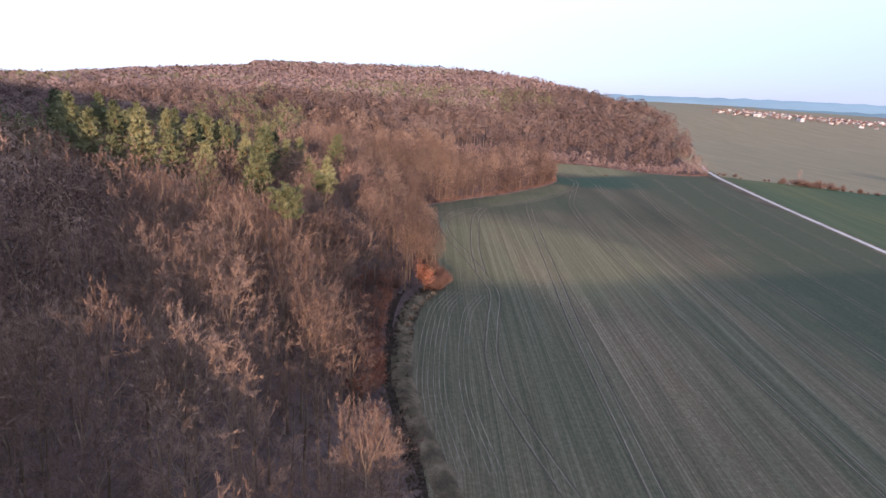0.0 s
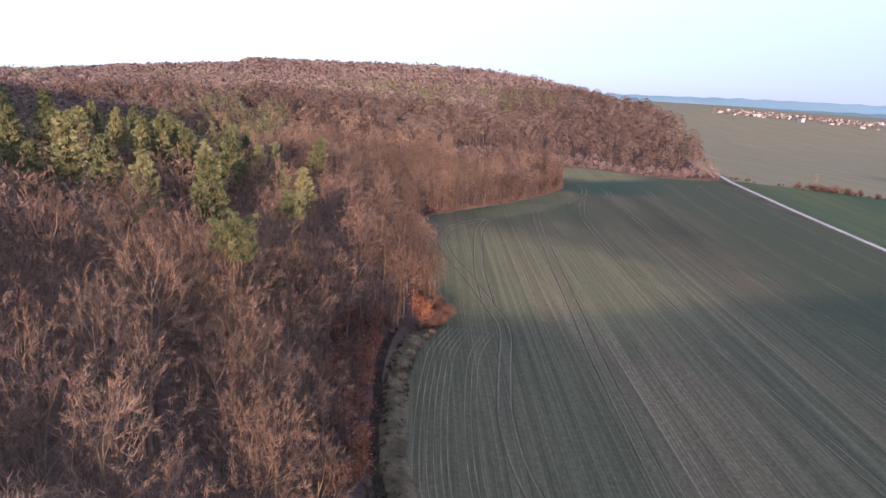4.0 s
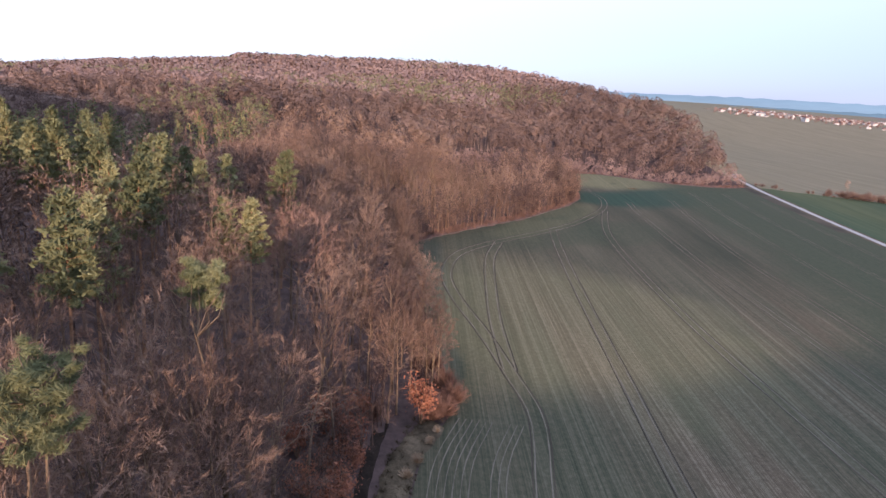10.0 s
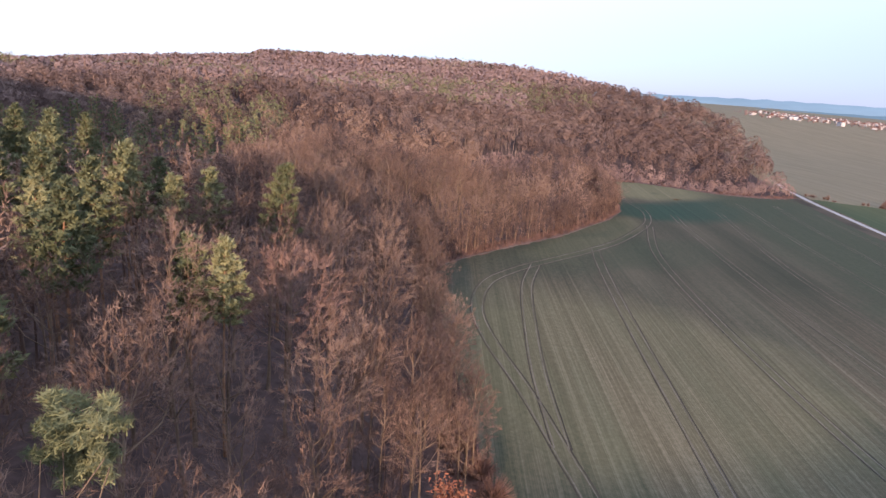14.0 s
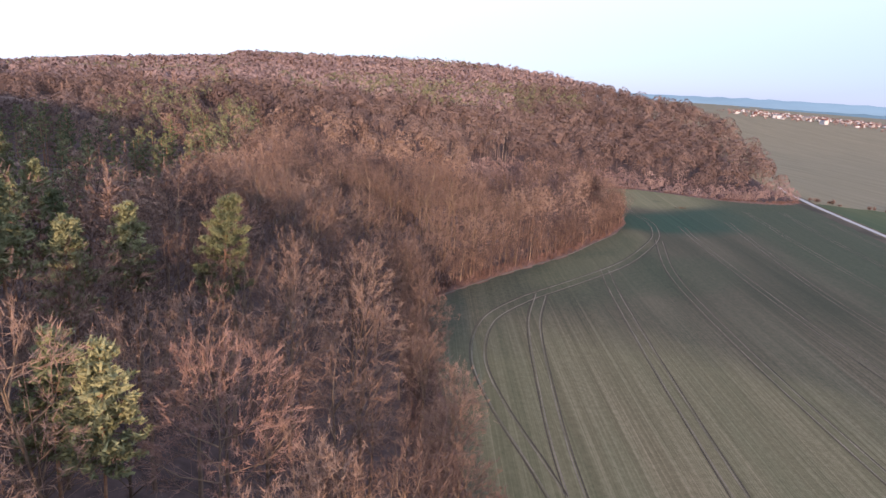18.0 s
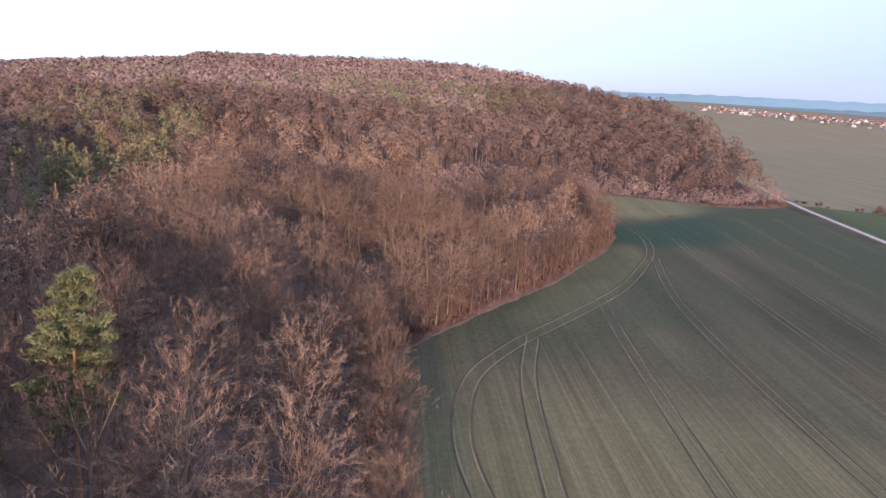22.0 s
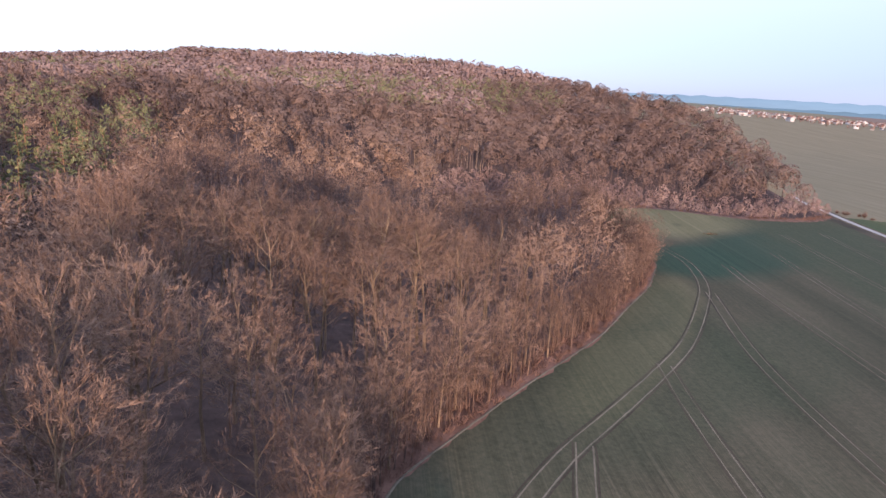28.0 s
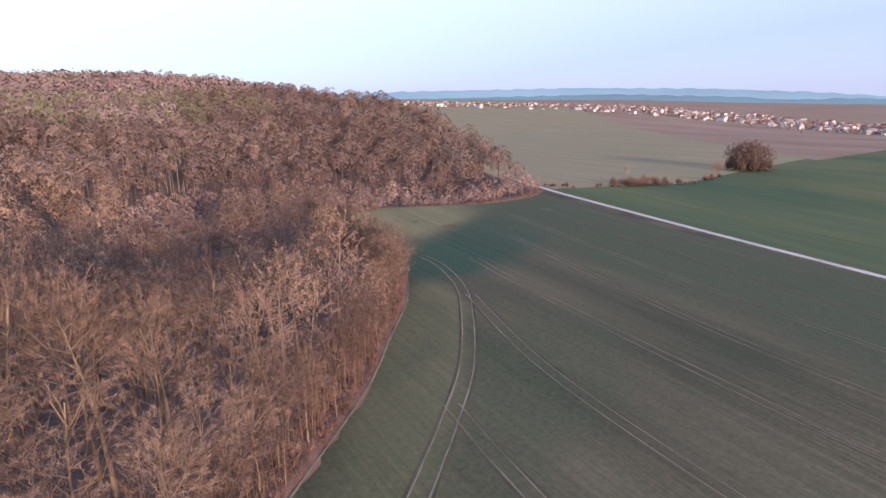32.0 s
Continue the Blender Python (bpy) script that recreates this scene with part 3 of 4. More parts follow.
def woods_points(step, inside, rng, box):
    """Jittered planting places, a step apart, where inside(x, y) holds."""
    x, y = np.meshgrid(np.arange(box[0], box[1], step), np.arange(box[2], box[3], step))
    x = x.ravel() + rng.uniform(-0.45, 0.45, x.size) * step
    y = y.ravel() + rng.uniform(-0.45, 0.45, y.size) * step
    ok = inside(x, y)
    return x[ok], y[ok]


def bearing(x, y):
    return np.degrees(np.arctan2(x - EYE_X, y - EYE_Y)), np.hypot(x - EYE_X, y - EYE_Y)


rng = np.random.default_rng(11)


def tall(x, y):
    """Trees of the lower wood stand taller than those round the bay."""
    return np.interp(y, [60, 150, 200, 245, 300, 345], [1.16, 1.12, 1.03, 0.93, 0.80, 0.72]) * np.interp(edge_x(y) - x, [3, 8, 18], [0.66, 0.86, 1.0])


def broad_crown(y):
    """Crowns are slender in the crowded lower wood and broad round the bay."""
    return np.interp(y, [60, 110, 150, 220], [0.95, 1.14, 1.25, 1.4])


# pines of the near wood: x, y, height of the tip above the datum
PINES = ((-38, 109.5, 40.5), (-28.5, 106, 40), (-30.6, 115, 40), (-32.8, 129, 40), (-36, 140.5, 41), (-38, 152, 40), (-34, 153, 38.5), (-37.2, 160.4, 37.5), (-31.6, 160.4, 37.5),
         (-50, 146, 41.5), (-45.4, 148, 41.5), (-54.5, 148, 41.5), (-49, 153, 41.5), (-66, 127, 43), (-56.6, 117.5, 41), (-51, 117, 43.5), (-45.3, 114.5, 42), (-38.5, 135.5, 38.5),
         (-67, 168, 41.5), (-68, 144, 44), (-57, 168, 41), (-82, 150.5, 45), (-57, 129, 44), (-47.2, 169, 37.5), (-25, 134.6, 35.5), (-20.8, 131.6, 35),
         (-75, 160, 43), (-72, 135, 43.5), (-90, 160, 45), (-62, 155, 42), (-78, 172, 43), (-88, 178, 44), (-98, 172, 46), (-62, 178, 41), (-52, 180, 39), (-73, 185, 41),
         (-85, 190, 43), (-95, 190, 44), (-104, 185, 45), (-68, 198, 39), (-110, 196, 45), (-61, 137, 43))


def by_pines(x, y):
    """True close to a pine, where no other tree stands."""
    p = np.array(PINES, float)
    stand = (y > 150 + 0.25 * (x + 140)) & (y < 345) & (x < -60 - 0.1 * (y - 150)) & (np.sin(x * 0.7 + y * 0.9) < 0.3)
    return (np.hypot(np.asarray(x)[..., None] - p[:, 0], np.asarray(y)[..., None] - p[:, 1]).min(-1) < 2.2) | stand


def near_wood(x, y):
    return (y < 348) & (x < edge_x(y) - 3.6 + 1.2 * np.sin(y * 0.7)) & (x > -62) & (y > 14) & (y < 345) & ~((y > 66) & (y < 129) & (x > edge_x(y) - 8.5)) & ~by_pines(x, y) & ~((x > -20.5) & (x < -12) & (y > 125) & (y < 141))


NX, NY = woods_points(6.5, near_wood, rng, (-62, 75, 14, 345))
fx, fy = woods_points(7.5, lambda x, y: near_wood(x, y) & (y < 100), rng, (-62, 10, 14, 100))
NX, NY = np.concatenate([NX, fx]), np.concatenate([NY, fy])
ey = np.arange(141, 345, 3.4) + rng.uniform(-1, 1, 60)
NX, NY = np.concatenate([NX, edge_x(ey) - rng.uniform(1.8, 4.5, 60)]), np.concatenate([NY, ey])
near_d = np.hypot((NX + 8) * 1.0, np.clip(np.abs(NY - 150) - 95, 0, None) * 1.0)
order = np.argsort(near_d)
NX = np.concatenate([NX, (-17.2, -21.0, -19.2, -12.6, -18.4, -14.8, -17.6, -14.6)])
NY = np.concatenate([NY, (80.6, 82.0, 92.0, 100.8, 99.6, 107.0, 96.8, 97.6)])
solo, rest = np.concatenate([order[:292], np.arange(len(NX) - 8, len(NX))]), order[292:]

forms = [bare_tree(s, h, sp, fk) for s, h, sp, fk in ((1, 19, 1.0, 0.36), (2, 20, 0.85, 0.42), (3, 18, 1.15, 0.30), (4, 19.5, 0.95, 0.38), (5, 17.5, 1.1, 0.30), (6, 20.5, 0.8, 0.45), (7, 18.5, 1.25, 0.28))]
stand = []
for stem, crown in forms:
    root = new("bare_tree")
    part("trunk", mesh_from("trunk", *stem, BARK), root)
    part("crown", mesh_from("crown", *crown, TWIG, tint=np.full(len(crown[0]), 0.03)), root)
    stand.append(tagged(root, "leafless brown broadleaf tree standing in the wood", "tree", "bare trees of the near wood"))
used = set()
for k in solo:
    kind = int(rng.integers(0, len(stand)))
    x, y = float(NX[k]), float(NY[k])
    s = float(rng.uniform(0.82, 1.1) * tall(x, y)) if k < len(NX) - 8 else float(1.1 * tall(x, y))
    place = pose(x, y, float(ground_z(x, y)), 0, 0, float(rng.uniform(0, 360)))
    ob = stand[kind]
    if kind in used:
        ob = copy_thing(ob, place)
    else:
        ob.matrix_basis = place
        used.add(kind)
    w = s * broad_crown(y)
    ob.scale = (w, w, s)

def hazed(tree, crown):
    """A tree with the haze of its finest twigs round the boughs."""
    return np.concatenate([tree[0], crown[0]]), np.concatenate([tree[1], crown[1] + len(tree[0])])


fine_models = [hazed(whole(*bare_tree(30 + k, h, sp, 0.38, 0.05, 8, 4, 9, 0.11, 3)), dome_tree(130 + k, h * 0.98, 0.18 * sp, 240, 0.18, 3.4, 9, False, 0.5)) for k, (h, sp) in enumerate(((19, 1.0), (20, 0.9), (18, 1.15), (20.5, 0.9), (17, 1.2)))]
mid_models = [dome_tree(20 + k, h, wd, 500, 0.34, 2.2, 9, True, 0.4, depth=0.09, round_off=True) for k, (h, wd) in enumerate(((18, 0.25), (19, 0.23), (17, 0.27), (20, 0.22), (16, 0.28)))]
slope_models = [dome_tree(50 + k, h, wd, 580, 0.41, 1.7, 9, True, 0.30, 0.60, depth=0.05, round_off=True) for k, (h, wd) in enumerate(((17, 0.29), (18, 0.27), (16, 0.31), (19, 0.26), (14.5, 0.32)))]
far_models = [dome_tree(40 + k, h, wd, 240, 0.78, 1.6, 8, False, 0.28, 0.54, depth=0.04, round_off=True) for k, (h, wd) in enumerate(((16, 0.31), (17.5, 0.29), (15, 0.33), (18.5, 0.28), (13.5, 0.34)))]
back_models = [dome_tree(60 + k, h, wd, 80, 1.40, 1.6, 7, False, 0.28, 0.56, depth=0.04, round_off=True) for k, (h, wd) in enumerate(((16, 0.33), (17, 0.32), (15, 0.34), (18, 0.31), (14, 0.35)))]
crest_models = [dome_tree(45 + k, h, wd, 36, 1.85, 1.6, 6, False, 0.28, 0.56, depth=0.04, round_off=True) for k, (h, wd) in enumerate(((16, 0.35), (17, 0.34), (15, 0.36), (18, 0.33), (14, 0.37)))]


def low_belt(x, y):
    """The strip of young birch between the field and the tall wood of the hill."""
    return (y > 347) & (x > 14 + 0.2 * (y - 347)) & (y < np.interp(x, [14, 60, 120, 160, 190], [392, 402, 404, 400, 396]))


def mid_wood(x, y):
    az, r = bearing(x, y)
    beyond = (x <= -62) | (y >= 345)
    return (x < edge_x(y) - 2.5) & beyond & (r < np.where(az > 7, 640, 430)) & (az > -72) & (y > 60) & (r < np.interp(az, HILL[:, 0], HILL[:, 1]) + 40) & ~by_pines(x, y) & ~low_belt(x, y)


def far_wood(x, y):
    az, r = bearing(x, y)
    crest = np.interp(az, HILL[:, 0], HILL[:, 1])
    return (x < edge_x(y) - 2) & (r >= np.where(az > 7, 640, 430)) & (az > -43) & (r < crest + 45)


MX, MY = woods_points(8.2, mid_wood, rng, (-330, 215, 30, 720))
v0, f0, t0 = scatter(NX[rest], NY[rest], fine_models, rng, 0.8, 1.1, tall(NX[rest], NY[rest]), broad_crown(NY[rest]))
tagged(new("near_woodland", mesh_from("near_woodland", v0, f0, TWIG, tint=t0 + 0.3)), "leafless brown trees filling the near wood", "woodland", kind="stuff")
_, mr = bearing(MX, MY)
v1, f1, t1, n1 = round_woods(MX[mr < 330], MY[mr < 330], mid_models, 31, 0.66, 1.02)
tagged(new("woodland", mesh_from("woodland", v1, f1, TWIG, tint=t1, facing=n1)), "dense leafless brown wood with light trunks", "woodland", kind="stuff")
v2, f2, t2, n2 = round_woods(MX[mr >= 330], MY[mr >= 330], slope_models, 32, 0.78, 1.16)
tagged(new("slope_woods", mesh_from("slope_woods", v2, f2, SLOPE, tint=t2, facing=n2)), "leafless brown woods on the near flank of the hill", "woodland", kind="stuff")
FX, FY = woods_points(8.8, far_wood, rng, (-900, 260, 300, 1500))
_, fr = bearing(FX, FY)
v2, f2, t2, n2 = round_woods(FX[fr < 600], FY[fr < 600], far_models, 33, 0.8, 1.2)
for near_end, far_end, kinds in ((600, 850, back_models), (850, 3000, crest_models)):
    at = (fr >= near_end) & (fr < far_end)
    v3, f3, t3, n3 = round_woods(FX[at], FY[at], kinds, near_end, 0.85, 1.15)
    f2, v2, t2, n2 = np.concatenate([f2, f3 + len(v2)]), np.concatenate([v2, v3]), np.concatenate([t2, t3]), np.concatenate([n2, n3])
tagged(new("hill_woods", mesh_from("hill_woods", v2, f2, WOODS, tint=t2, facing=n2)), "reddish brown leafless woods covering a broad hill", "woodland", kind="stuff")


# ---------------------------------------------------------------- evergreens and single trees of the near wood
def pine(seed, height=23.0, bare=0.5, spread=3.4, flat=False, needles=26, width=0.24, shelves=44):
    """A pine: an orange trunk with limbs, and a crown of needle tufts in uneven shelves."""
    rng = np.random.default_rng(seed)
    stem, crown = Wood(), Wood()
    p, r = np.array([0, 0, -0.3]), 0.24
    up = tilt(np.array([0, 0, 1.0]), rng.uniform(0, 0.05), rng.uniform(0, 6.28))
    pts = []
    for k in range(6):
        q = p + up * height * 0.97 / 6
        stem.tube(p, q, r, r * 0.80, 6)
        pts.append((p, q, r))
        p, r = q, r * 0.80
        up = tilt(up, rng.uniform(0, 0.05), rng.uniform(0, 6.28))
    feet, tips = [], []
    n = shelves
    for k in range(n):
        u = (k + rng.uniform(0, 0.8)) / n
        at = bare + (1.0 - bare) * u
        a, b, rr = pts[min(int(at * 6), 5)]
        foot = a + (b - a) * ((at * 6) % 1.0)
        shape = 0.10 + min(1.0, 0.62 + 1.6 * u) * (1 - u ** 1.35) if not flat else (0.55 + 0.5 * math.sin(3.0 * u))
        reach = spread * shape * rng.uniform(0.72, 1.12)
        spin = k * 2.4 + rng.uniform(-0.5, 0.5)
        d = np.array([math.cos(spin), math.sin(spin), rng.uniform(0.0, 0.3) + 0.35 * u])
        tip = foot + d * reach
        stem.tube(foot, tip, 0.05 if flat else 0.03, 0.012, 3)
        for c in np.linspace(0.35, 1.0, 4 if reach > 1.5 else 3 if reach > 0.8 else 2):
            for half in (0, 1):
                o = foot + (tip - foot) * c + rng.normal(size=3) * (0.26, 0.26, 0.10)
                m = needles // 2
                w = rng.normal(size=(m, 3)) * (1, 1, 0.6) + d * 0.5
                w[:, 2] = np.abs(w[:, 2]) + 0.2
                w /= np.linalg.norm(w, axis=1, keepdims=True)
                feet.append(o + rng.normal(size=(m, 3)) * 0.14)
                tips.append(o + w * rng.uniform(0.30, 0.66, (m, 1)))
    feet, tips = np.concatenate(feet), np.concatenate(tips)
    crown.slips(feet, tips, rng.uniform(0.6, 1.3, len(feet)) * width, rng, np.array([0, 0, height * (bare + 0.15)]), 0.8)
    return stem.arrays(), crown.arrays()


def larch(seed, height=20.0, spread=3.0):
    """A larch in winter: a straight trunk and a narrow cone of straw-coloured twigs."""
    rng = np.random.default_rng(seed)
    stem, crown = Wood(), Wood()
    stem.tube(np.array([0, 0, -0.3]), np.array([0, 0, height]), 0.2, 0.02, 6)
    n = 620
    at = rng.uniform(0.25, 1.0, n)
    a = rng.uniform(0, 6.28, n)
    reach = spread * (1 - at) ** 0.8 / 0.75 * rng.uniform(0.35, 1.05, n)
    foot = np.stack([np.cos(a) * reach * 0.35, np.sin(a) * reach * 0.35, at * height], 1)
    tip = np.stack([np.cos(a) * reach, np.sin(a) * reach, at * height + rng.uniform(-0.3, 0.7, n)], 1)
    crown.slips(foot, tip, rng.uniform(0.10, 0.2, n), rng)
    return stem.arrays(), crown.arrays()


def leafy_bush(seed, height, spread, leaves):
    """A bush that keeps its rusty leaves: thin stems and many small leaves in clumps."""
    rng = np.random.default_rng(seed)
    stem, crown = Wood(), Wood()
    ends = []
    for k in range(9):
        a = rng.uniform(0, 6.28)
        tip = np.array([math.cos(a) * spread * rng.uniform(0.2, 0.8), math.sin(a) * spread * rng.uniform(0.2, 0.8), height * rng.uniform(0.55, 0.98)])
        stem.tube(np.array([0, 0, -0.2]), tip * (0.5, 0.5, 0.55), 0.05, 0.03, 4)
        stem.tube(tip * (0.5, 0.5, 0.55), tip, 0.03, 0.01, 3)
        ends.append(tip)
    ends = np.array(ends)
    o = ends[rng.integers(0, len(ends), leaves)] * np.stack([rng.uniform(0.7, 1.1, leaves)] * 3, 1) * (1, 1, 1)
    o[:, 2] *= rng.uniform(0.55, 1.0, leaves)
    o += rng.normal(size=(leaves, 3)) * spread * 0.22
    o[:, 2] = np.clip(o[:, 2], 0.25, None)
    crown.slips(o, o + rng.normal(size=(leaves, 3)) * 0.17, rng.uniform(0.14, 0.26, leaves), rng)
    return stem.arrays(), crown.arrays()


def thing(name, meshes, label, category, group=""):
    root = new(name)
    for nm, arrays, mat in meshes:
        part(nm, mesh_from(nm, *arrays, mat), root)
    return tagged(root, label, category, group)


def set_out(makers, places, rng):
    """Puts copies of the made things at x, y, size in turn, each turned at random."""
    done = set()
    for k, (x, y, s) in enumerate(places):
        m = k % len(makers)
        place = pose(x, y, float(ground_z(x, y)), 0, 0, float(rng.uniform(0, 360)))
        ob = makers[m]
        if m in done:
            ob = copy_thing(ob, place)
        else:
            ob.matrix_basis = place
            done.add(m)
        ob.scale = (s, s, s)


rng = np.random.default_rng(5)
pines = []
for s, h, bare, spread, flat in ((1, 22, 0.60, 2.5, False), (2, 23, 0.64, 2.2, False), (3, 21, 0.57, 2.6, False), (4, 23, 0.62, 2.4, False)):
    st, cr = pine(s, h, bare, spread, flat, 30, 0.18, 48)
    pines.append(thing("pine_tree", (("trunk", st, PINE_BARK), ("crown", cr, NEEDLE)), "sunlit yellowish green pine rising out of the bare wood", "pine tree", "pines of the near wood"))
set_out(pines, [(x, y, (top - float(ground_z(x, y))) / 22.5) for x, y, top in PINES], rng)
stand_pines = []
for s in (21, 22, 23):
    st, cr = pine(s, 22, 0.4, 3.3, False, 14, 0.32, 19)
    stand_pines.append(thing("pine_tree", (("trunk", st, PINE_BARK), ("crown", cr, NEEDLE)), "dark green pine in the shaded stand on the slope", "pine tree", "pines of the shaded stand"))
px, py = woods_points(8.5, lambda x, y: (y > 192 + 0.25 * (x + 140)) & (y < 345) & (x < -56 - 0.1 * (y - 150)) & (np.sin(x * 0.13) + np.sin(y * 0.11 + x * 0.05) > -0.5), rng, (-175, -52, 150, 345))
set_out(stand_pines, [(float(x), float(y), float(rng.uniform(0.8, 1.08))) for x, y in zip(px, py)], rng)
st, cr = pine(9, 25, 0.86, 2.3, True, 150, 0.055, 20)
st2, cr2 = pine(10, 25, 0.90, 1.35, True, 120, 0.055, 18)
for a, c, x, y in ((st, cr, -18.5, 84.5), (st2, cr2, -16.5, 102.2)):
    fork, _ = bare_tree(int(y), 27.5, 0.55 if y < 90 else 0.34, 0.74, 0.0, 5, 1, 1)
    umbrella = thing("pine_tree", (("trunk", a, BARK), ("limb", fork, BARK), ("crown", c, NEEDLE)), "old pine with a flat open crown on forked limbs", "pine tree")
    k = (36.4 - float(ground_z(x, y))) / 25
    umbrella.matrix_basis = pose(x - float(c[0][:, 0].mean()) * k, y - float(c[0][:, 1].mean()) * k, float(ground_z(x, y)))
    umbrella.scale = (k, k, k)
st, cr = pine(12, 23, 0.55, 2.9, False, 90, 0.08)
lone = thing("pine_tree", (("trunk", st, PINE_BARK), ("crown", cr, NEEDLE)), "lone bright green pine among leafless trees", "pine tree")
set_out([lone], [(-23.6, 161.7, 1.06)], rng)
st, cr = larch(3)
st2, cr2 = larch(4, 18, 2.6)
larches = [thing("larch_tree", (("trunk", a, PINE_BARK), ("crown", c, LARCH)), "straw-coloured winter larch with a pointed crown", "larch tree", "larches") for a, c in ((st, cr), (st2, cr2))]
set_out(larches, [(-40, 174, 1.12), (-49, 213, 1.05), (-61, 225, 1.15), (-42, 253, 0.95), (-86, 300, 0.9), (-83, 325, 0.9), (-47, 258, 0.85), (-113, 331, 0.9), (-52, 262, 0.85), (-90, 273, 0.95)], rng)
st, cr = bare_tree(71, 22, 1.4, 0.36, 0.03, 16, 10, 34)
beech = thing("beech_tree", (("trunk", st, BARK), ("crown", cr, BEECH)), "tall spreading beech with pinkish twigs and a pale trunk", "beech tree")
set_out([beech], [(-16.5, 136.5, 1.0)], rng)
st, cr = bare_tree(73, 19, 0.8, 0.4, 0.03)
alder = thing("alder_tree", (("trunk", st, BARK), ("crown", cr, TWIG)), "slender pale-stemmed alder at the corner of the wood", "alder tree", "alders at the corner")
set_out([alder], [(-6.4, 130.9, 0.9), (-4.4, 133.8, 0.78), (-2.6, 132.2, 0.9), (-0.9, 136.1, 0.8), (-7.8, 134.8, 1.0), (1.2, 135.2, 0.7), (2.2, 140.5, 0.75), (-10, 136, 0.9)], rng)

bushes = []
for s, h, w, n in ((1, 4.6, 2.0, 900), (2, 3.8, 1.8, 700), (3, 5.2, 1.9, 900)):
    st, cr = leafy_bush(s, h, w, n)
    bushes.append(thing("oak_bush", (("stem", st, BARK), ("foliage", cr, RUST)), "young oak still holding rusty brown leaves by the ditch", "bush", "rusty oaks along the ditch"))
OAKS = ((-7.6, 123, 1.0), (-9.5, 119, 0.9), (-8.2, 112, 1.0), (-10.5, 124.5, 1.1), (-8.0, 103, 0.9), (-9.2, 97, 0.8), (-7.4, 107.5, 0.7), (-11.5, 114, 0.9), (-6.6, 90, 0.8), (-8.0, 84, 0.9),
        (-5.2, 79, 0.7), (-6.8, 93.5, 0.7), (-7.2, 100, 0.75), (-7.4, 115.5, 0.8), (-7.0, 119.8, 0.75), (-6.2, 87, 0.7), (-4.6, 75.5, 0.65), (-7.8, 109.8, 0.7), (-12.5, 108, 0.8), (-5.4, 72, 0.7), (-7.2, 129, 0.8), (-13, 119.5, 0.9))
set_out(bushes, [(x, y, s * 1.2) for x, y, s in OAKS], rng)
st, cr = leafy_bush(8, 6.4, 2.0, 1100)
fire = thing("oak_bush", (("stem", st, BARK), ("foliage", cr, RUST)), "bright orange-leaved young oak at the corner of the wood", "bush")
set_out([fire], [(0.6, 130.5, 1.2)], rng)


def twiggy_bush(seed, height, spread, twigs, width=0.05):
    """A leafless shrub: many stems fanning from one foot, with twigs."""
    rng = np.random.default_rng(seed)
    w = Wood()
    a = rng.uniform(0, 6.28, twigs)
    r = rng.uniform(0.1, 1.0, twigs) ** 0.6 * spread
    tip = np.stack([np.cos(a) * r, np.sin(a) * r, height * (1 - 0.45 * (r / spread) ** 2) * rng.uniform(0.5, 1.0, twigs)], 1)
    foot = tip * rng.uniform(0.15, 0.75, (twigs, 1)) * (0.8, 0.8, 1.0)
    w.slips(foot, tip, rng.uniform(0.7, 1.3, twigs) * width, rng)
    return w.arrays()


# undergrowth between the trunks, and the paler fringe along the borders
brush_models = [twiggy_bush(60 + k, h, s, 16, 0.06) for k, (h, s) in enumerate(((2.2, 1.0), (3.2, 1.3), (1.6, 0.9), (4.2, 1.4)))]
UX, UY = woods_points(2.9, lambda x, y: (x < edge_x(y) - 1.0 - 5.5 * ((y > 60) & (y < 136))) & (x > -60) & (y > 30) & (y < 340), rng, (-60, 72, 30, 340))
v3, f3, t3 = scatter(UX, UY, brush_models, rng, 0.6, 1.3)
tagged(new("undergrowth", mesh_from("undergrowth", v3, f3, TWIG, tint=t3)), "leafless brushwood between the trunks of the wood", "undergrowth", kind="stuff")
sapling_models = [plain_tree(80 + k, h, 7, 210, 0.042, 0.6, low=-0.95, fill=1.3) for k, h in enumerate((6, 8, 11))]
SX, SY = woods_points(14.0, lambda x, y: (x < edge_x(y) - 1.8 - 6 * ((y > 60) & (y < 128))) & (x > -60) & (y > 30) & (y < 345), rng, (-60, 74, 30, 345))
ly = np.concatenate([rng.uniform(84, 134, 90), rng.uniform(140, 345, 190), rng.uniform(203, 345, 260)])
SX = np.concatenate([SX, edge_x(ly) - np.where(ly < 134, rng.uniform(6.0, 11.0, 540), rng.uniform(1.0, 5.0, 540))])
SY = np.concatenate([SY, ly])
v4, f4, t4 = scatter(SX, SY, sapling_models, rng, 0.7, 1.2)
tagged(new("saplings", mesh_from("saplings", v4, f4, TWIG, tint=t4)), "thin leafless saplings filling the wood", "saplings", kind="stuff")
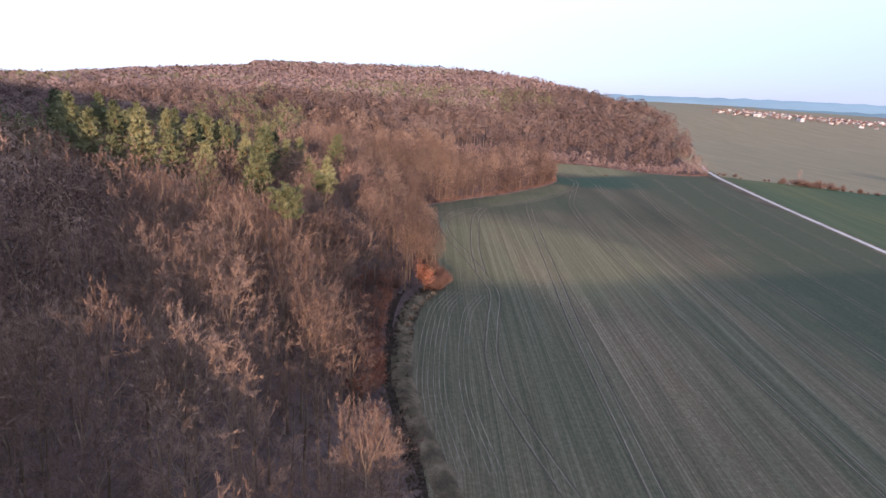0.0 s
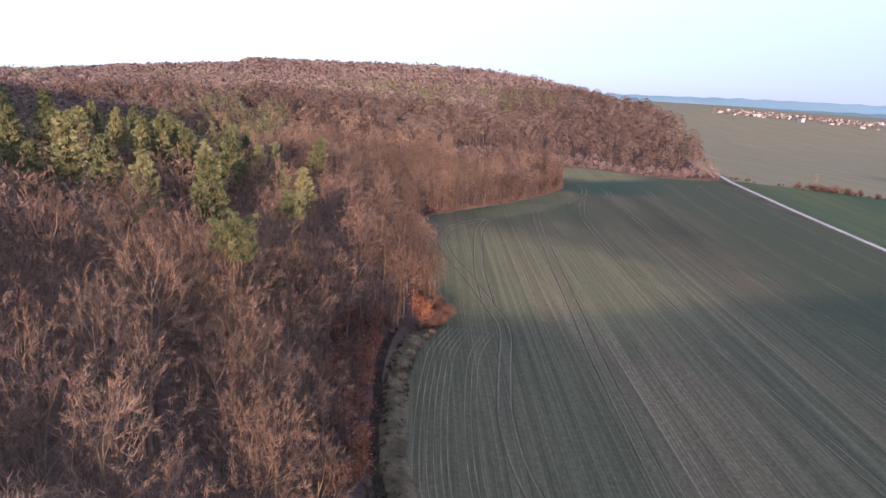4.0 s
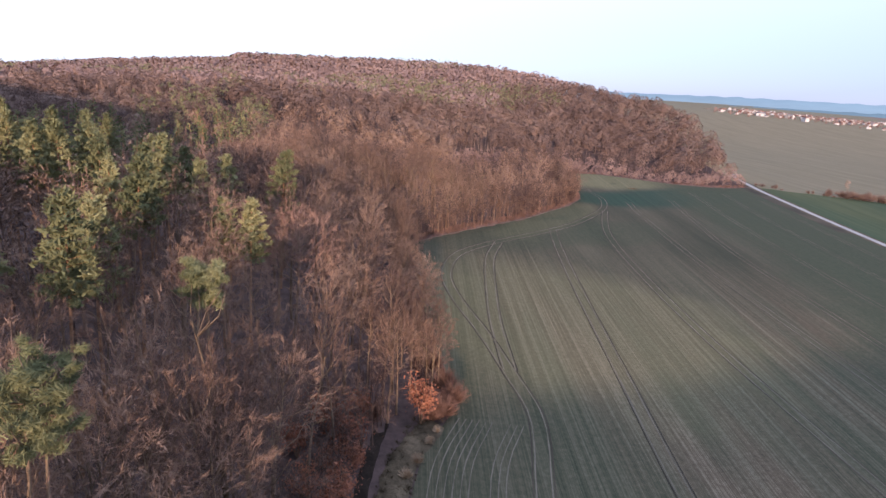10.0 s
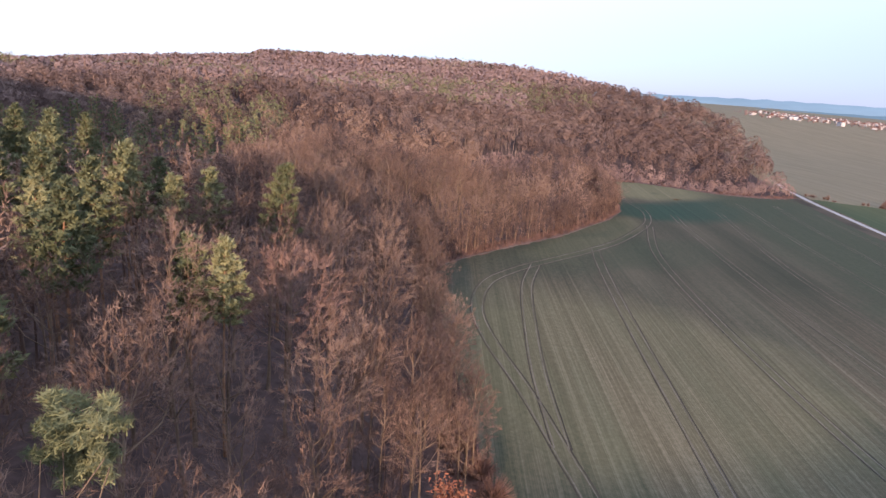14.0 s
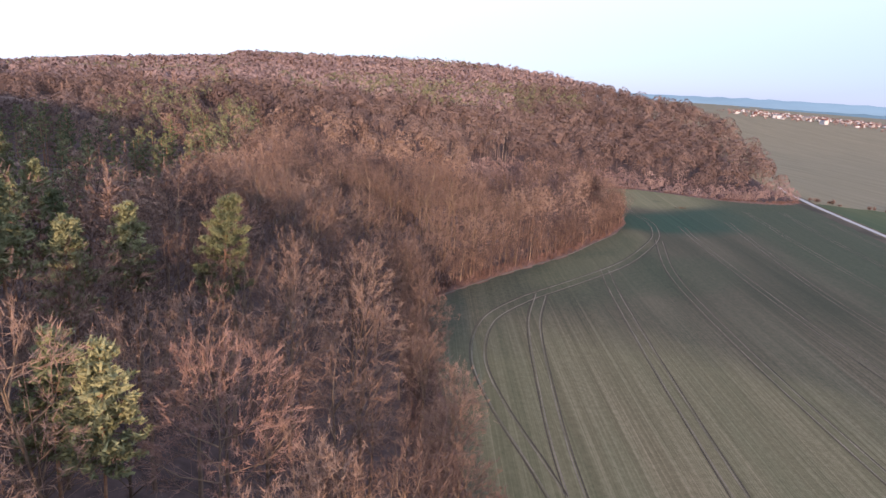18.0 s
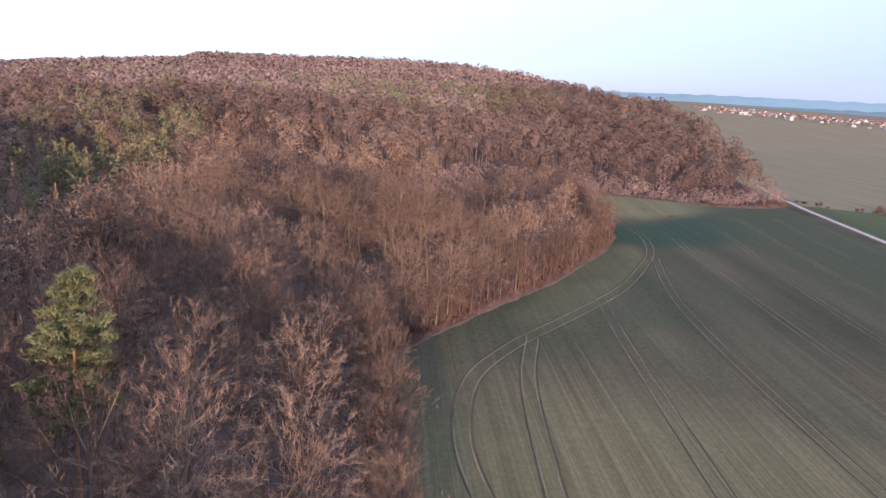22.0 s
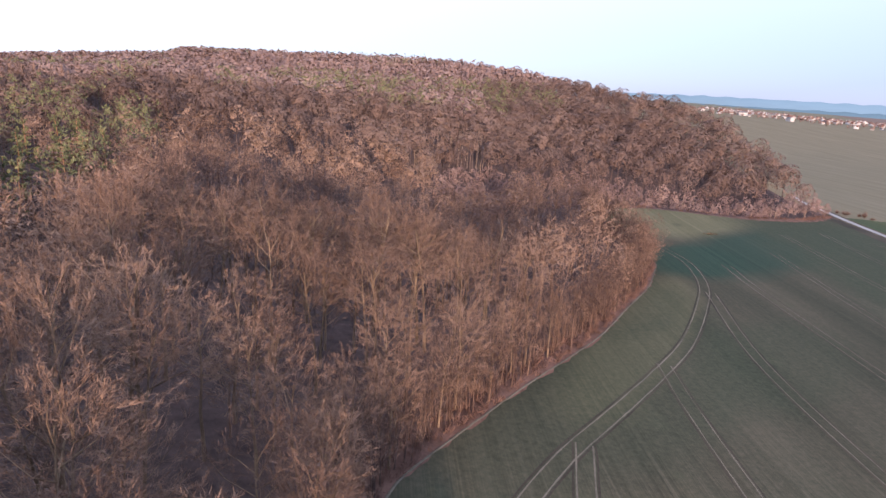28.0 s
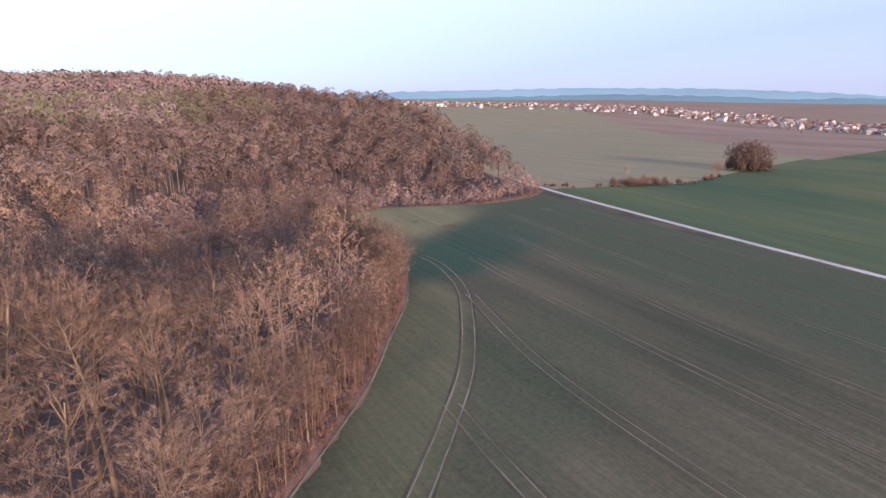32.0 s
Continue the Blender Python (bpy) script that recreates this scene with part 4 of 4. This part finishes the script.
# the lower pale belt in front of the hill, and the birch stand on its foot
belt_models = [dome_tree(90 + k, h, 0.25, 105, 0.30, 2.6, 6, False, 0.6, 0.46) for k, h in enumerate((7.5, 9, 6))]
bx, by = woods_points(3.6, lambda x, y: (low_belt(x, y) | low_belt(x, y - 9)) & (x < edge_x(y) - 1.5), rng, (14, 190, 347, 436))
v5, f5, t5 = scatter(bx, by, belt_models, rng, 0.5, 1.15)
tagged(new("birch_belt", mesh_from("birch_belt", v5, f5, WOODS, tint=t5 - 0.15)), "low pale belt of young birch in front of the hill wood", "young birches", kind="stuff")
w = Wood()
for k in range(60):
    j = int(rng.integers(0, len(bx)))
    x, y = float(bx[j] + rng.normal()), float(by[j] + rng.normal())
    z = float(ground_z(x, y))
    w.tube(np.array([x, y, z]), np.array([x + rng.normal() * 0.3, y, z + rng.uniform(4, 9)]), 0.10, 0.03, 3)
for k in range(90):
    x, y = rng.uniform(-2, 42), rng.uniform(405, 428)
    z = float(ground_z(x, y))
    w.tube(np.array([x, y, z]), np.array([x + rng.normal() * 0.4, y, z + rng.uniform(12, 17)]), 0.13, 0.05, 3)
tagged(new("birch_stand", mesh_from("birch_stand", *w.arrays(), BIRCH)), "stand of slender pale birch stems on the hill foot", "birches", kind="stuff")
# scattered evergreens and larches on the far hill
fir_models = [plain_tree(120 + k, 19, 8, 150, 0.34, 0.8, False, 0.20, fill=1.3) for k in range(3)]
az, r = np.radians(rng.uniform(-38, 14, 2200)), 330 + 1050 * rng.uniform(0, 1, 2200) ** 1.3
hx, hy = EYE_X + np.sin(az) * r, EYE_Y + np.cos(az) * r
patch = np.sin(hx * 0.021 + 1.3) + np.sin(hy * 0.013 + hx * 0.008) + np.sin(hx * 0.007 - hy * 0.019)
ok = (patch > 0.75) & (hx < edge_x(hy) - 60)
groves = np.array(((-129, 383), (-112, 379), (-95, 376), (-84, 368), (-138, 376), (-120, 399), (-94, 373), (-106, 358), (-74, 337), (-64, 314), (-71, 454), (-32, 620), (0, 464), (-108, 454), (-128, 682)))
pick = np.repeat(np.arange(len(groves)), 4)
gx2, gy2 = groves[pick, 0] + rng.normal(size=len(pick)) * 8, groves[pick, 1] + rng.normal(size=len(pick)) * 9
hx, hy, ok = np.concatenate([hx, gx2]), np.concatenate([hy, gy2]), np.concatenate([ok, np.ones(len(pick), bool)])
patch, r = np.concatenate([patch, np.zeros(len(pick))]), np.concatenate([r, np.full(len(pick), 400)])
v6, f6, t6 = scatter(hx[ok], hy[ok], fir_models, rng, 0.85, 1.2)
tagged(new("hill_pines", mesh_from("hill_pines", v6, f6, NEEDLE)), "dark green pines in patches on the wooded hill", "pines", kind="stuff")


def cone_tree(seed, height, twigs, width):
    rng = np.random.default_rng(seed)
    w = Wood()
    at, a = rng.uniform(0.3, 1.0, twigs), rng.uniform(0, 6.28, twigs)
    r = 0.34 * height * (1.02 - at) * rng.uniform(0.5, 1.1, twigs)
    tip = np.stack([np.cos(a) * r, np.sin(a) * r, at * height], 1)
    w.slips(tip * (0.2, 0.2, 0.93), tip, rng.uniform(0.7, 1.3, twigs) * width, rng, np.array([0, 0, height * 0.4]), 0.6)
    return w.arrays()


cone_models = [cone_tree(150 + k, h, 90, 0.6) for k, h in enumerate((17.5, 19))]
ok = (patch < -1.0) & (hx < -20) & (np.sin(hx * 1.7 + hy * 2.3) > -0.2) & (hx < edge_x(hy) - 60) & (r > 380)
v7, f7, t7 = scatter(hx[ok], hy[ok], cone_models, rng, 0.85, 1.2)
tagged(new("hill_larches", mesh_from("hill_larches", v7, f7, LARCH)), "orange winter larches dotted over the wooded hill", "larches", kind="stuff")


# ---------------------------------------------------------------- field border, ditch, tracks and road
def smooth_line(points, step=2.0):
    """Points a step apart along a smooth curve through the given ones."""
    p = np.array(points, float)
    q = np.concatenate([2 * p[:1] - p[1:2], p, 2 * p[-1:] - p[-2:-1]])
    out = []
    for k in range(1, len(q) - 2):
        n = max(int(np.linalg.norm(q[k + 1] - q[k]) / step), 1)
        t = np.linspace(0, 1, n, endpoint=False)[:, None]
        a, b, c, d = q[k - 1], q[k], q[k + 1], q[k + 2]
        out.append(0.5 * (2 * b + (c - a) * t + (2 * a - 5 * b + 4 * c - d) * t**2 + (3 * b - a - 3 * c + d) * t**3))
    return np.concatenate(out + [p[-1:]])


def ribbon(points, width, lift, crown=0.0, step=2.0, shift=0.0, ragged=0.0, seed=1):
    """Corners and faces of a strip along a line on the ground, three corners across."""
    p = smooth_line(points, step)
    d = np.gradient(p, axis=0)
    d /= np.linalg.norm(d, axis=1, keepdims=True)
    side = np.stack([-d[:, 1], d[:, 0]], 1)
    rr = np.random.default_rng(seed)
    v = []
    for k, (u, up) in enumerate(((-0.5, 0), (0, crown), (0.5, 0))):
        w = p + side * (shift + u * width * (1 + ragged * rr.uniform(-1, 1, (len(p), 1))))
        v.append(np.stack([w[:, 0], w[:, 1], ground_z(w[:, 0], w[:, 1]) + lift + up], 1))
    v = np.stack(v, 1).reshape(-1, 3)
    n = np.arange(len(p) - 1)[:, None] * 3
    f = np.concatenate([n + (0, 1, 4, 3), n + (1, 2, 5, 4)])
    return v, f[:, ::-1]


LINES = [
    ((24, 52), (15, 85), (13, 102), (14.5, 118), (16.5, 135), (14.5, 147), (11.5, 161), (7.5, 176), (6, 189), (9, 203), (17, 215), (28, 227), (38, 238), (48, 250), (59, 267), (67, 282), (71, 298), (69, 311), (66, 326)),
    ((14.5, 148), (14.3, 165), (15, 180), (17, 203), (21, 219)),
    ((31, 60), (32, 118), (33.5, 150), (35.5, 190), (38, 225), (40, 241)),
    ((68, 40), (66, 78), (61, 130), (57, 170), (56, 210), (58, 245), (66, 277)),
    ((88, 40), (84, 100), (83, 158), (79, 222), (80, 279), (82, 300)),
    ((104, 40), (101, 100), (99, 180), (97, 240), (101, 281), (106, 318)),
    ((124, 60), (121, 140), (119, 220), (121, 290), (126, 345)),
    ((144, 80), (141, 160), (140, 240), (142, 310), (147, 355)),
    ((161, 100), (160, 200), (160, 280), (163, 350)),
]
for k, line in enumerate(LINES):
    for side in (-0.95, 0.95):
        part("wheel_track", mesh_from("wheel_track", *ribbon(line, 0.17, 0.074, 0.012, 2.0, side, 0.45, k), TRACK), field, "pale pressed wheel track in the crop")
        part("wheel_rut", mesh_from("wheel_rut", *ribbon(line, 0.22, 0.070, 0.004, 2.0, side * 1.34, 0.3, k + 40), RUT), field, "dark sunken wheel rut in the crop")
# curved headland drill lines by the corner of the wood
for k in range(9):
    off = 1.6 + k * 0.9 + (1.5 if k > 5 else 0)
    line = [(float(edge_x(y)) + off, y) for y in (70, 87, 102, 115, 124)] + [(float(edge_x(131)) + off + 0.6, 133)]
    part("drill_line", mesh_from("drill_line", *ribbon(line, 0.13, 0.066, 0.0, 2.5, 0, 0.6, k), TRACK), field, "pale curved drill line")

DITCH = ((5, 48), (2.2, 64), (-0.3, 74), (-3.2, 84), (-5.0, 95), (-5.3, 106), (-5.8, 113), (-5.4, 121), (-4.2, 130))
tagged(new("ditch", mesh_from("ditch", *ribbon(DITCH, 1.5, 0.03, -0.02, 1.5, 0, 0.15), MUD)), "dark wet ditch between wood and field", "ditch", kind="structure")
verge = tagged(new("verge", mesh_from("verge", *ribbon(((7.5, 48), (4.6, 64), (1.9, 74), (-0.9, 84), (-2.6, 95), (-2.8, 106), (-2.6, 113), (-1.5, 122), (2.2, 131)), 3.4, 0.08, 0.4, 1.5, 0, 0.12), VERGE)),
               "rough dry grass bank between ditch and crop", "grass verge", kind="structure")
bank = [(float(edge_x(y)) - 1.3, float(y)) for y in (137, 150, 165, 185, 203, 210, 219, 231, 248, 262, 276, 287, 293, 305, 320, 335, 352, 360, 364, 376, 388)]
tagged(new("field_margin", mesh_from("field_margin", *ribbon(bank, 4.4, 0.07, 0.25, 1.5, 0.9, 0.2), BRAMBLE)), "leaf-strewn margin between wood and field", "grass verge", kind="structure")
lip = [(float(edge_x(y)) + 0.15, float(y)) for y in (203, 210, 219, 231, 248, 262, 276, 287, 293)]
part("plough_lip", mesh_from("plough_lip", *ribbon(lip, 0.3, 0.10, 0.08, 1.0, 0, 0.4), TRACK), field, "pale crumbled plough edge along the wood")

# grass tufts, reeds and leaf-coloured low growth along the border
rng = np.random.default_rng(21)
tuft_models = [twiggy_bush(200 + k, h, s, 18, 0.07) for k, (h, s) in enumerate(((0.7, 0.45), (1.0, 0.5), (0.5, 0.5)))]
ty = rng.uniform(50, 133, 900)
tx = edge_x(ty) - rng.uniform(0.0, 4.0, 900) * np.clip((ty - 40) / 45, 0.3, 1)
v8, f8, t8 = scatter(tx, ty, tuft_models, rng, 0.5, 1.3)
tagged(new("grass_tufts", mesh_from("grass_tufts", v8, f8, VERGE)), "dry pale grass tufts along the ditch", "grass", kind="stuff")
ry = rng.uniform(140, 390, 2600)
rx = edge_x(ry) - rng.uniform(0.2, 4.5, 2600)
v9, f9, t9 = scatter(rx, ry, [twiggy_bush(210 + k, h, 0.7, 12, 0.09) for k, h in enumerate((0.8, 1.3, 1.8))], rng, 0.5, 1.3)
tagged(new("brambles", mesh_from("brambles", v9, f9, BRAMBLE)), "reddish brambles and leaf drifts along the border of the wood", "brambles", kind="stuff")
reeds = [thing("reed_clump", (("stem", twiggy_bush(220 + k, 1.9, 1.1, 240, 0.05), REED),), "clump of dry straw-coloured reeds on the bank", "reeds", "reed clumps") for k in range(2)]
set_out(reeds, [(-1.0, 119.5, 1.0), (-1.8, 114.5, 0.8), (0.2, 122.5, 1.0), (1.6, 126.5, 0.8), (-2.2, 111.5, 0.9), (-1.5, 108.5, 0.5), (2.6, 129.0, 0.7)], rng)
corner = [thing("thorn_bush", (("brushwood", twiggy_bush(230 + k, 4.2, 2.4, 900, 0.05), BRAMBLE),), "leafless orange-brown thorn bush at the field corner", "bush", "thorn bushes") for k in range(2)]
set_out(corner, [(3.6, 132.5, 1.0), (5.0, 136.0, 1.1), (2.0, 131.5, 0.8), (4.0, 140.0, 1.0), (2.4, 145.0, 0.9), (-5.6, 129.6, 0.8)], rng)
heap = tagged(new("brush_pile"), "heap of cut brown branches lying on the field", "brush pile")
for k in range(26):
    o = rng.normal(size=3) * (1.0, 0.7, 0.0) + (0, 0, rng.uniform(0.1, 0.75))
    d = rng.normal(size=3) * (1.0, 1.0, 0.16)
    d *= rng.uniform(0.6, 1.2) / np.linalg.norm(d)
    part("branch", mesh_from("branch", *tube(o - d, o + d, 0.09, 0.03, 5), VERGE), heap)
heap.matrix_basis = pose(94, 331.0, float(ground_z(94, 331.0)) + 0.05)
heap.scale = (0.75, 0.75, 0.75)

ROAD = ((182.5, -36), (181, 100), (180, 237), (179, 300), (179.5, 345), (181, 386), (184, 404), (190, 430), (204, 470))
road = tagged(new("road", mesh_from("road", *ribbon(ROAD, 3.4, 0.10, 0.06, 5.0), ASPHALT)), "narrow pale asphalt farm road", "road", kind="structure")
for side, label in ((-2.7, "dark grassy road verge"), (2.9, "dark grassy road verge")):
    part("road_verge", mesh_from("road_verge", *ribbon(ROAD, 2.2, 0.07, 0.05, 5.0, side, 0.1), VERGE), road, label)

part("bare_strip", mesh_from("bare_strip", *ribbon(ROAD[3:6], 6.5, 0.085, 0.0, 4.0, 6.8, 0.2), RUT), road, "bare grey soil strip beside the road")

# ---------------------------------------------------------------- hedge, copse and the valley beyond
hedge = [thing("hedge_bush", (("brushwood", twiggy_bush(240 + k, h, w, 420, 0.10), SLOPE),), "leafless brown hedge bush beside the green field", "bush", "hedge bushes") for k, (h, w) in enumerate(((5.0, 3.0), (6.5, 2.6), (3.6, 4.0)))]
hx0 = np.sort(np.concatenate([rng.uniform(186, 340, 46), rng.uniform(228, 280, 26)]))
HEDGE = [(float(x), float(np.interp(x, [186, 205, 239, 268, 300, 340], [404, 397, 405, 410, 413, 423]) + rng.normal() * 0.8), float(np.exp(rng.normal() * 0.42) * (0.62 if 228 < x < 280 else 0.42))) for x in hx0]
set_out(hedge, HEDGE, rng)
st, cr = bare_tree(301, 11, 0.8, 0.4)
birch = thing("birch_tree", (("trunk", st, BIRCH), ("crown", cr, BIRCH)), "small birch with a white trunk in the hedge", "birch tree")
set_out([birch], [(243, 406, 1.0)], rng)
st, cr = leafy_bush(303, 12, 4.0, 900)
red = thing("beech_bush", (("stem", st, BARK), ("foliage", cr, RUST)), "reddish round-topped tree at the end of the hedge", "tree")
set_out([red], [(338, 424, 1.0)], rng)
copse = [thing("copse_tree", (("trunk", plain_tree(305 + k, h, 9, 9, 0.1, 1.0), BARK), ("crown", plain_tree(306 + k, h, 10, 600, 0.24, 0.9, False, 0.34), SLOPE), ("brushwood", twiggy_bush(308 + k, h * 0.75, 5.0, 420, 0.16), SLOPE)), "bare tree of a dense round copse in the fields", "tree", "trees of the copse") for k, h in ((0, 19), (5, 17))]
set_out(copse, [(385 + math.cos(k * 2.4) * 2.7 * math.sqrt(k), 436 + math.sin(k * 2.4) * 2.7 * math.sqrt(k), 1.08 - 0.016 * k) for k in range(26)], rng)


def house(seed, length, width, eaves, rise):
    """A small plastered house: walls, pitched roof, chimney and windows."""
    root = new("house")
    bm = bmesh.new()
    bmesh.ops.create_cube(bm, size=1.0)
    bmesh.ops.scale(bm, vec=(length, width, eaves), verts=bm.verts)
    bmesh.ops.translate(bm, vec=(0, 0, eaves / 2 - 0.3), verts=bm.verts)
    a = [bm.verts.new((s * length / 2, w, z)) for s in (-1, 1) for w, z in ((-width / 2, eaves - 0.31), (width / 2, eaves - 0.31), (0, eaves + rise - 0.4))]
    bm.faces.new(a[:3])
    bm.faces.new(a[3:])
    me = bpy.data.meshes.new("wall")
    bm.to_mesh(me)
    me.materials.append(WALL)
    part("wall", me, root)
    o, x, y = 0.15, length / 2 + 0.4, width / 2 + 0.5
    low = eaves - 0.3 - rise * 0.5 / (width / 2)
    rv = [(s * x, e * y, low + d) for d in (0, o) for s in (-1, 1) for e in (-1, 1)] + [(s * x, 0, eaves + rise - 0.3 + d) for d in (0, o) for s in (-1, 1)]
    rf = [(4, 6, 11, 10), (5, 10, 11, 7), (0, 8, 9, 2), (1, 3, 9, 8), (0, 2, 6, 4), (1, 5, 7, 3), (0, 4, 10, 8), (1, 8, 10, 5), (2, 9, 11, 6), (3, 7, 11, 9)]
    roof = part("roof", mesh_from("roof", rv, rf, ROOF), root)
    bm = bmesh.new()
    bmesh.ops.create_cube(bm, size=1.0)
    bmesh.ops.scale(bm, vec=(0.6, 0.6, 2.0), verts=bm.verts)
    bmesh.ops.translate(bm, vec=(length * 0.2, 0.6, eaves + rise), verts=bm.verts)
    me = bpy.data.meshes.new("chimney")
    bm.to_mesh(me)
    me.materials.append(ROOF)
    part("chimney", me, roof)
    for sx in (-0.25, 0.22):
        bm = bmesh.new()
        bmesh.ops.create_cube(bm, size=1.0)
        bmesh.ops.scale(bm, vec=(1.2, 0.12, 1.3), verts=bm.verts)
        bmesh.ops.translate(bm, vec=(sx * length, -width / 2, eaves * 0.5), verts=bm.verts)
        me = bpy.data.meshes.new("window")
        bm.to_mesh(me)
        me.materials.append(GLASS_DARK)
        part("window", me, root)
    return tagged(root, "white plastered village house with a pitched roof", "house", "houses of the far village")


rng = np.random.default_rng(31)
houses = [house(k, *dims) for k, dims in enumerate(((11, 9, 5.5, 3.5), (14, 9, 6.0, 3.2), (10, 8, 4.5, 3.8), (20, 10, 8.0, 3.0)))]
spots = []
for k in range(540):
    a = rng.uniform(0, 1) ** 0.9
    az = 27 + 42 * a
    r = np.interp(az, [27, 37, 44, 50, 56, 60, 70], [1380, 1380, 1360, 1310, 1220, 1050, 800]) + rng.uniform(0, 470)
    if 40.2 < az < 42.5 and rng.uniform() < 0.8:
        continue
    spots.append((4.7 + math.sin(radians(az)) * r, 182 + math.cos(radians(az)) * r, float(rng.uniform(0.45, 0.8))))
spots.sort(key=lambda q: q[0] ** 2 + (q[1] - 180) ** 2)
set_out(houses, spots[:300], rng)
far = np.array(spots[300:])
hv, hf, hm = [], [], []
for x, y, k in far:
    a, z = float(rng.uniform(0, 3.14)), float(ground_z(x, y))
    l, w, e, p = 6.0 * k, 4.6 * k, 5.4 * k, 9.0 * k
    box = np.array([(-l, -w, -0.3), (l, -w, -0.3), (l, w, -0.3), (-l, w, -0.3), (-l, -w, e), (l, -w, e), (l, w, e), (-l, w, e), (-l * 1.05, 0, p), (l * 1.05, 0, p)])
    turn = np.array([[math.cos(a), math.sin(a), 0], [-math.sin(a), math.cos(a), 0], [0, 0, 1]])
    o = len(hv) * 10
    hv.append(box @ turn + (x, y, z))
    for q in ((0, 1, 5), (0, 5, 4), (2, 3, 7), (2, 7, 6), (1, 2, 6), (1, 6, 5), (3, 0, 4), (3, 4, 7), (4, 8, 7), (5, 6, 9)):
        hf.append([o + c for c in q])
        hm.append(0)
    for q in ((4, 5, 9), (4, 9, 8), (6, 7, 8), (6, 8, 9)):
        hf.append([o + c for c in q])
        hm.append(1)
me = mesh_from("village_houses", np.concatenate(hv), hf, WALL)
me.materials.append(ROOF)
me.polygons.foreach_set("material_index", np.array(hm, np.int32))
tagged(new("village_houses", me), "white houses with dark roofs crowding the far village", "houses", kind="stuff")
gm = [twiggy_bush(260 + k, 7, 3.5, 30, 0.8) for k in range(2)]
gs = np.array([spots[rng.integers(0, len(spots))][:2] for _ in range(1500)]) + rng.normal(size=(1500, 2)) * 30
v10, f10, t10 = scatter(gs[:, 0], gs[:, 1], gm, rng, 0.6, 1.3)
tagged(new("village_trees", mesh_from("village_trees", v10, f10, WOODS)), "bare garden trees between the village houses", "trees", kind="stuff")


def far_ridge(name, dist, az0, az1, heights, colour, glow, label):
    """A long low range of hills closing the view, with haze painted as glow."""
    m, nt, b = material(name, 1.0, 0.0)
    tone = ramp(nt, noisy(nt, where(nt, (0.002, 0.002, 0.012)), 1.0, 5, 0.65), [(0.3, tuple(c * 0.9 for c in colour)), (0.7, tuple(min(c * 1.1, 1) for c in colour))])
    # nearly black base; the emission colour stands for daylight and haze
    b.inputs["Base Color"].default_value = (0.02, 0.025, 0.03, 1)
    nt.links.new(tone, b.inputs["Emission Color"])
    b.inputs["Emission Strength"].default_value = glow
    az = np.radians(np.linspace(az0, az1, 160))
    deg = np.degrees(az)
    top = np.interp(deg, [h[0] for h in heights], [h[1] for h in heights])
    top = top + dist * 0.0006 * (np.sin(deg * 3.1) + 0.6 * np.sin(deg * 7.7 + 1))
    rings = [(1.0, np.full(len(az), -60.0)), (1.01, top * 0.5 - 15), (1.05, top), (1.06, np.full(len(az), -60.0))]
    v = np.concatenate([np.stack([np.sin(az) * dist * k, 150 + np.cos(az) * dist * k, z], 1) for k, z in rings])
    n = len(az)
    i, j = np.meshgrid(np.arange(3), np.arange(n - 1), indexing="ij")
    f = np.stack([i * n + j, i * n + j + 1, (i + 1) * n + j + 1, (i + 1) * n + j], -1).reshape(-1, 4)
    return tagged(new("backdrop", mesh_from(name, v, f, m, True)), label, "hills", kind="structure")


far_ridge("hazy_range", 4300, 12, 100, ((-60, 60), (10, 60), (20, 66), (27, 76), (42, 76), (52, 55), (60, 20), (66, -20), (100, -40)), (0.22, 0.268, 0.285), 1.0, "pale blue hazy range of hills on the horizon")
far_ridge("blue_haze_range", 3200, 12, 100, ((-60, 20), (20, 20), (28, 30), (45, 34), (55, 10), (58, -8), (62, -2), (70, -20), (100, -30)), (0.140, 0.178, 0.188), 1.0, "wooded hills beyond the village, tinted blue for haze")
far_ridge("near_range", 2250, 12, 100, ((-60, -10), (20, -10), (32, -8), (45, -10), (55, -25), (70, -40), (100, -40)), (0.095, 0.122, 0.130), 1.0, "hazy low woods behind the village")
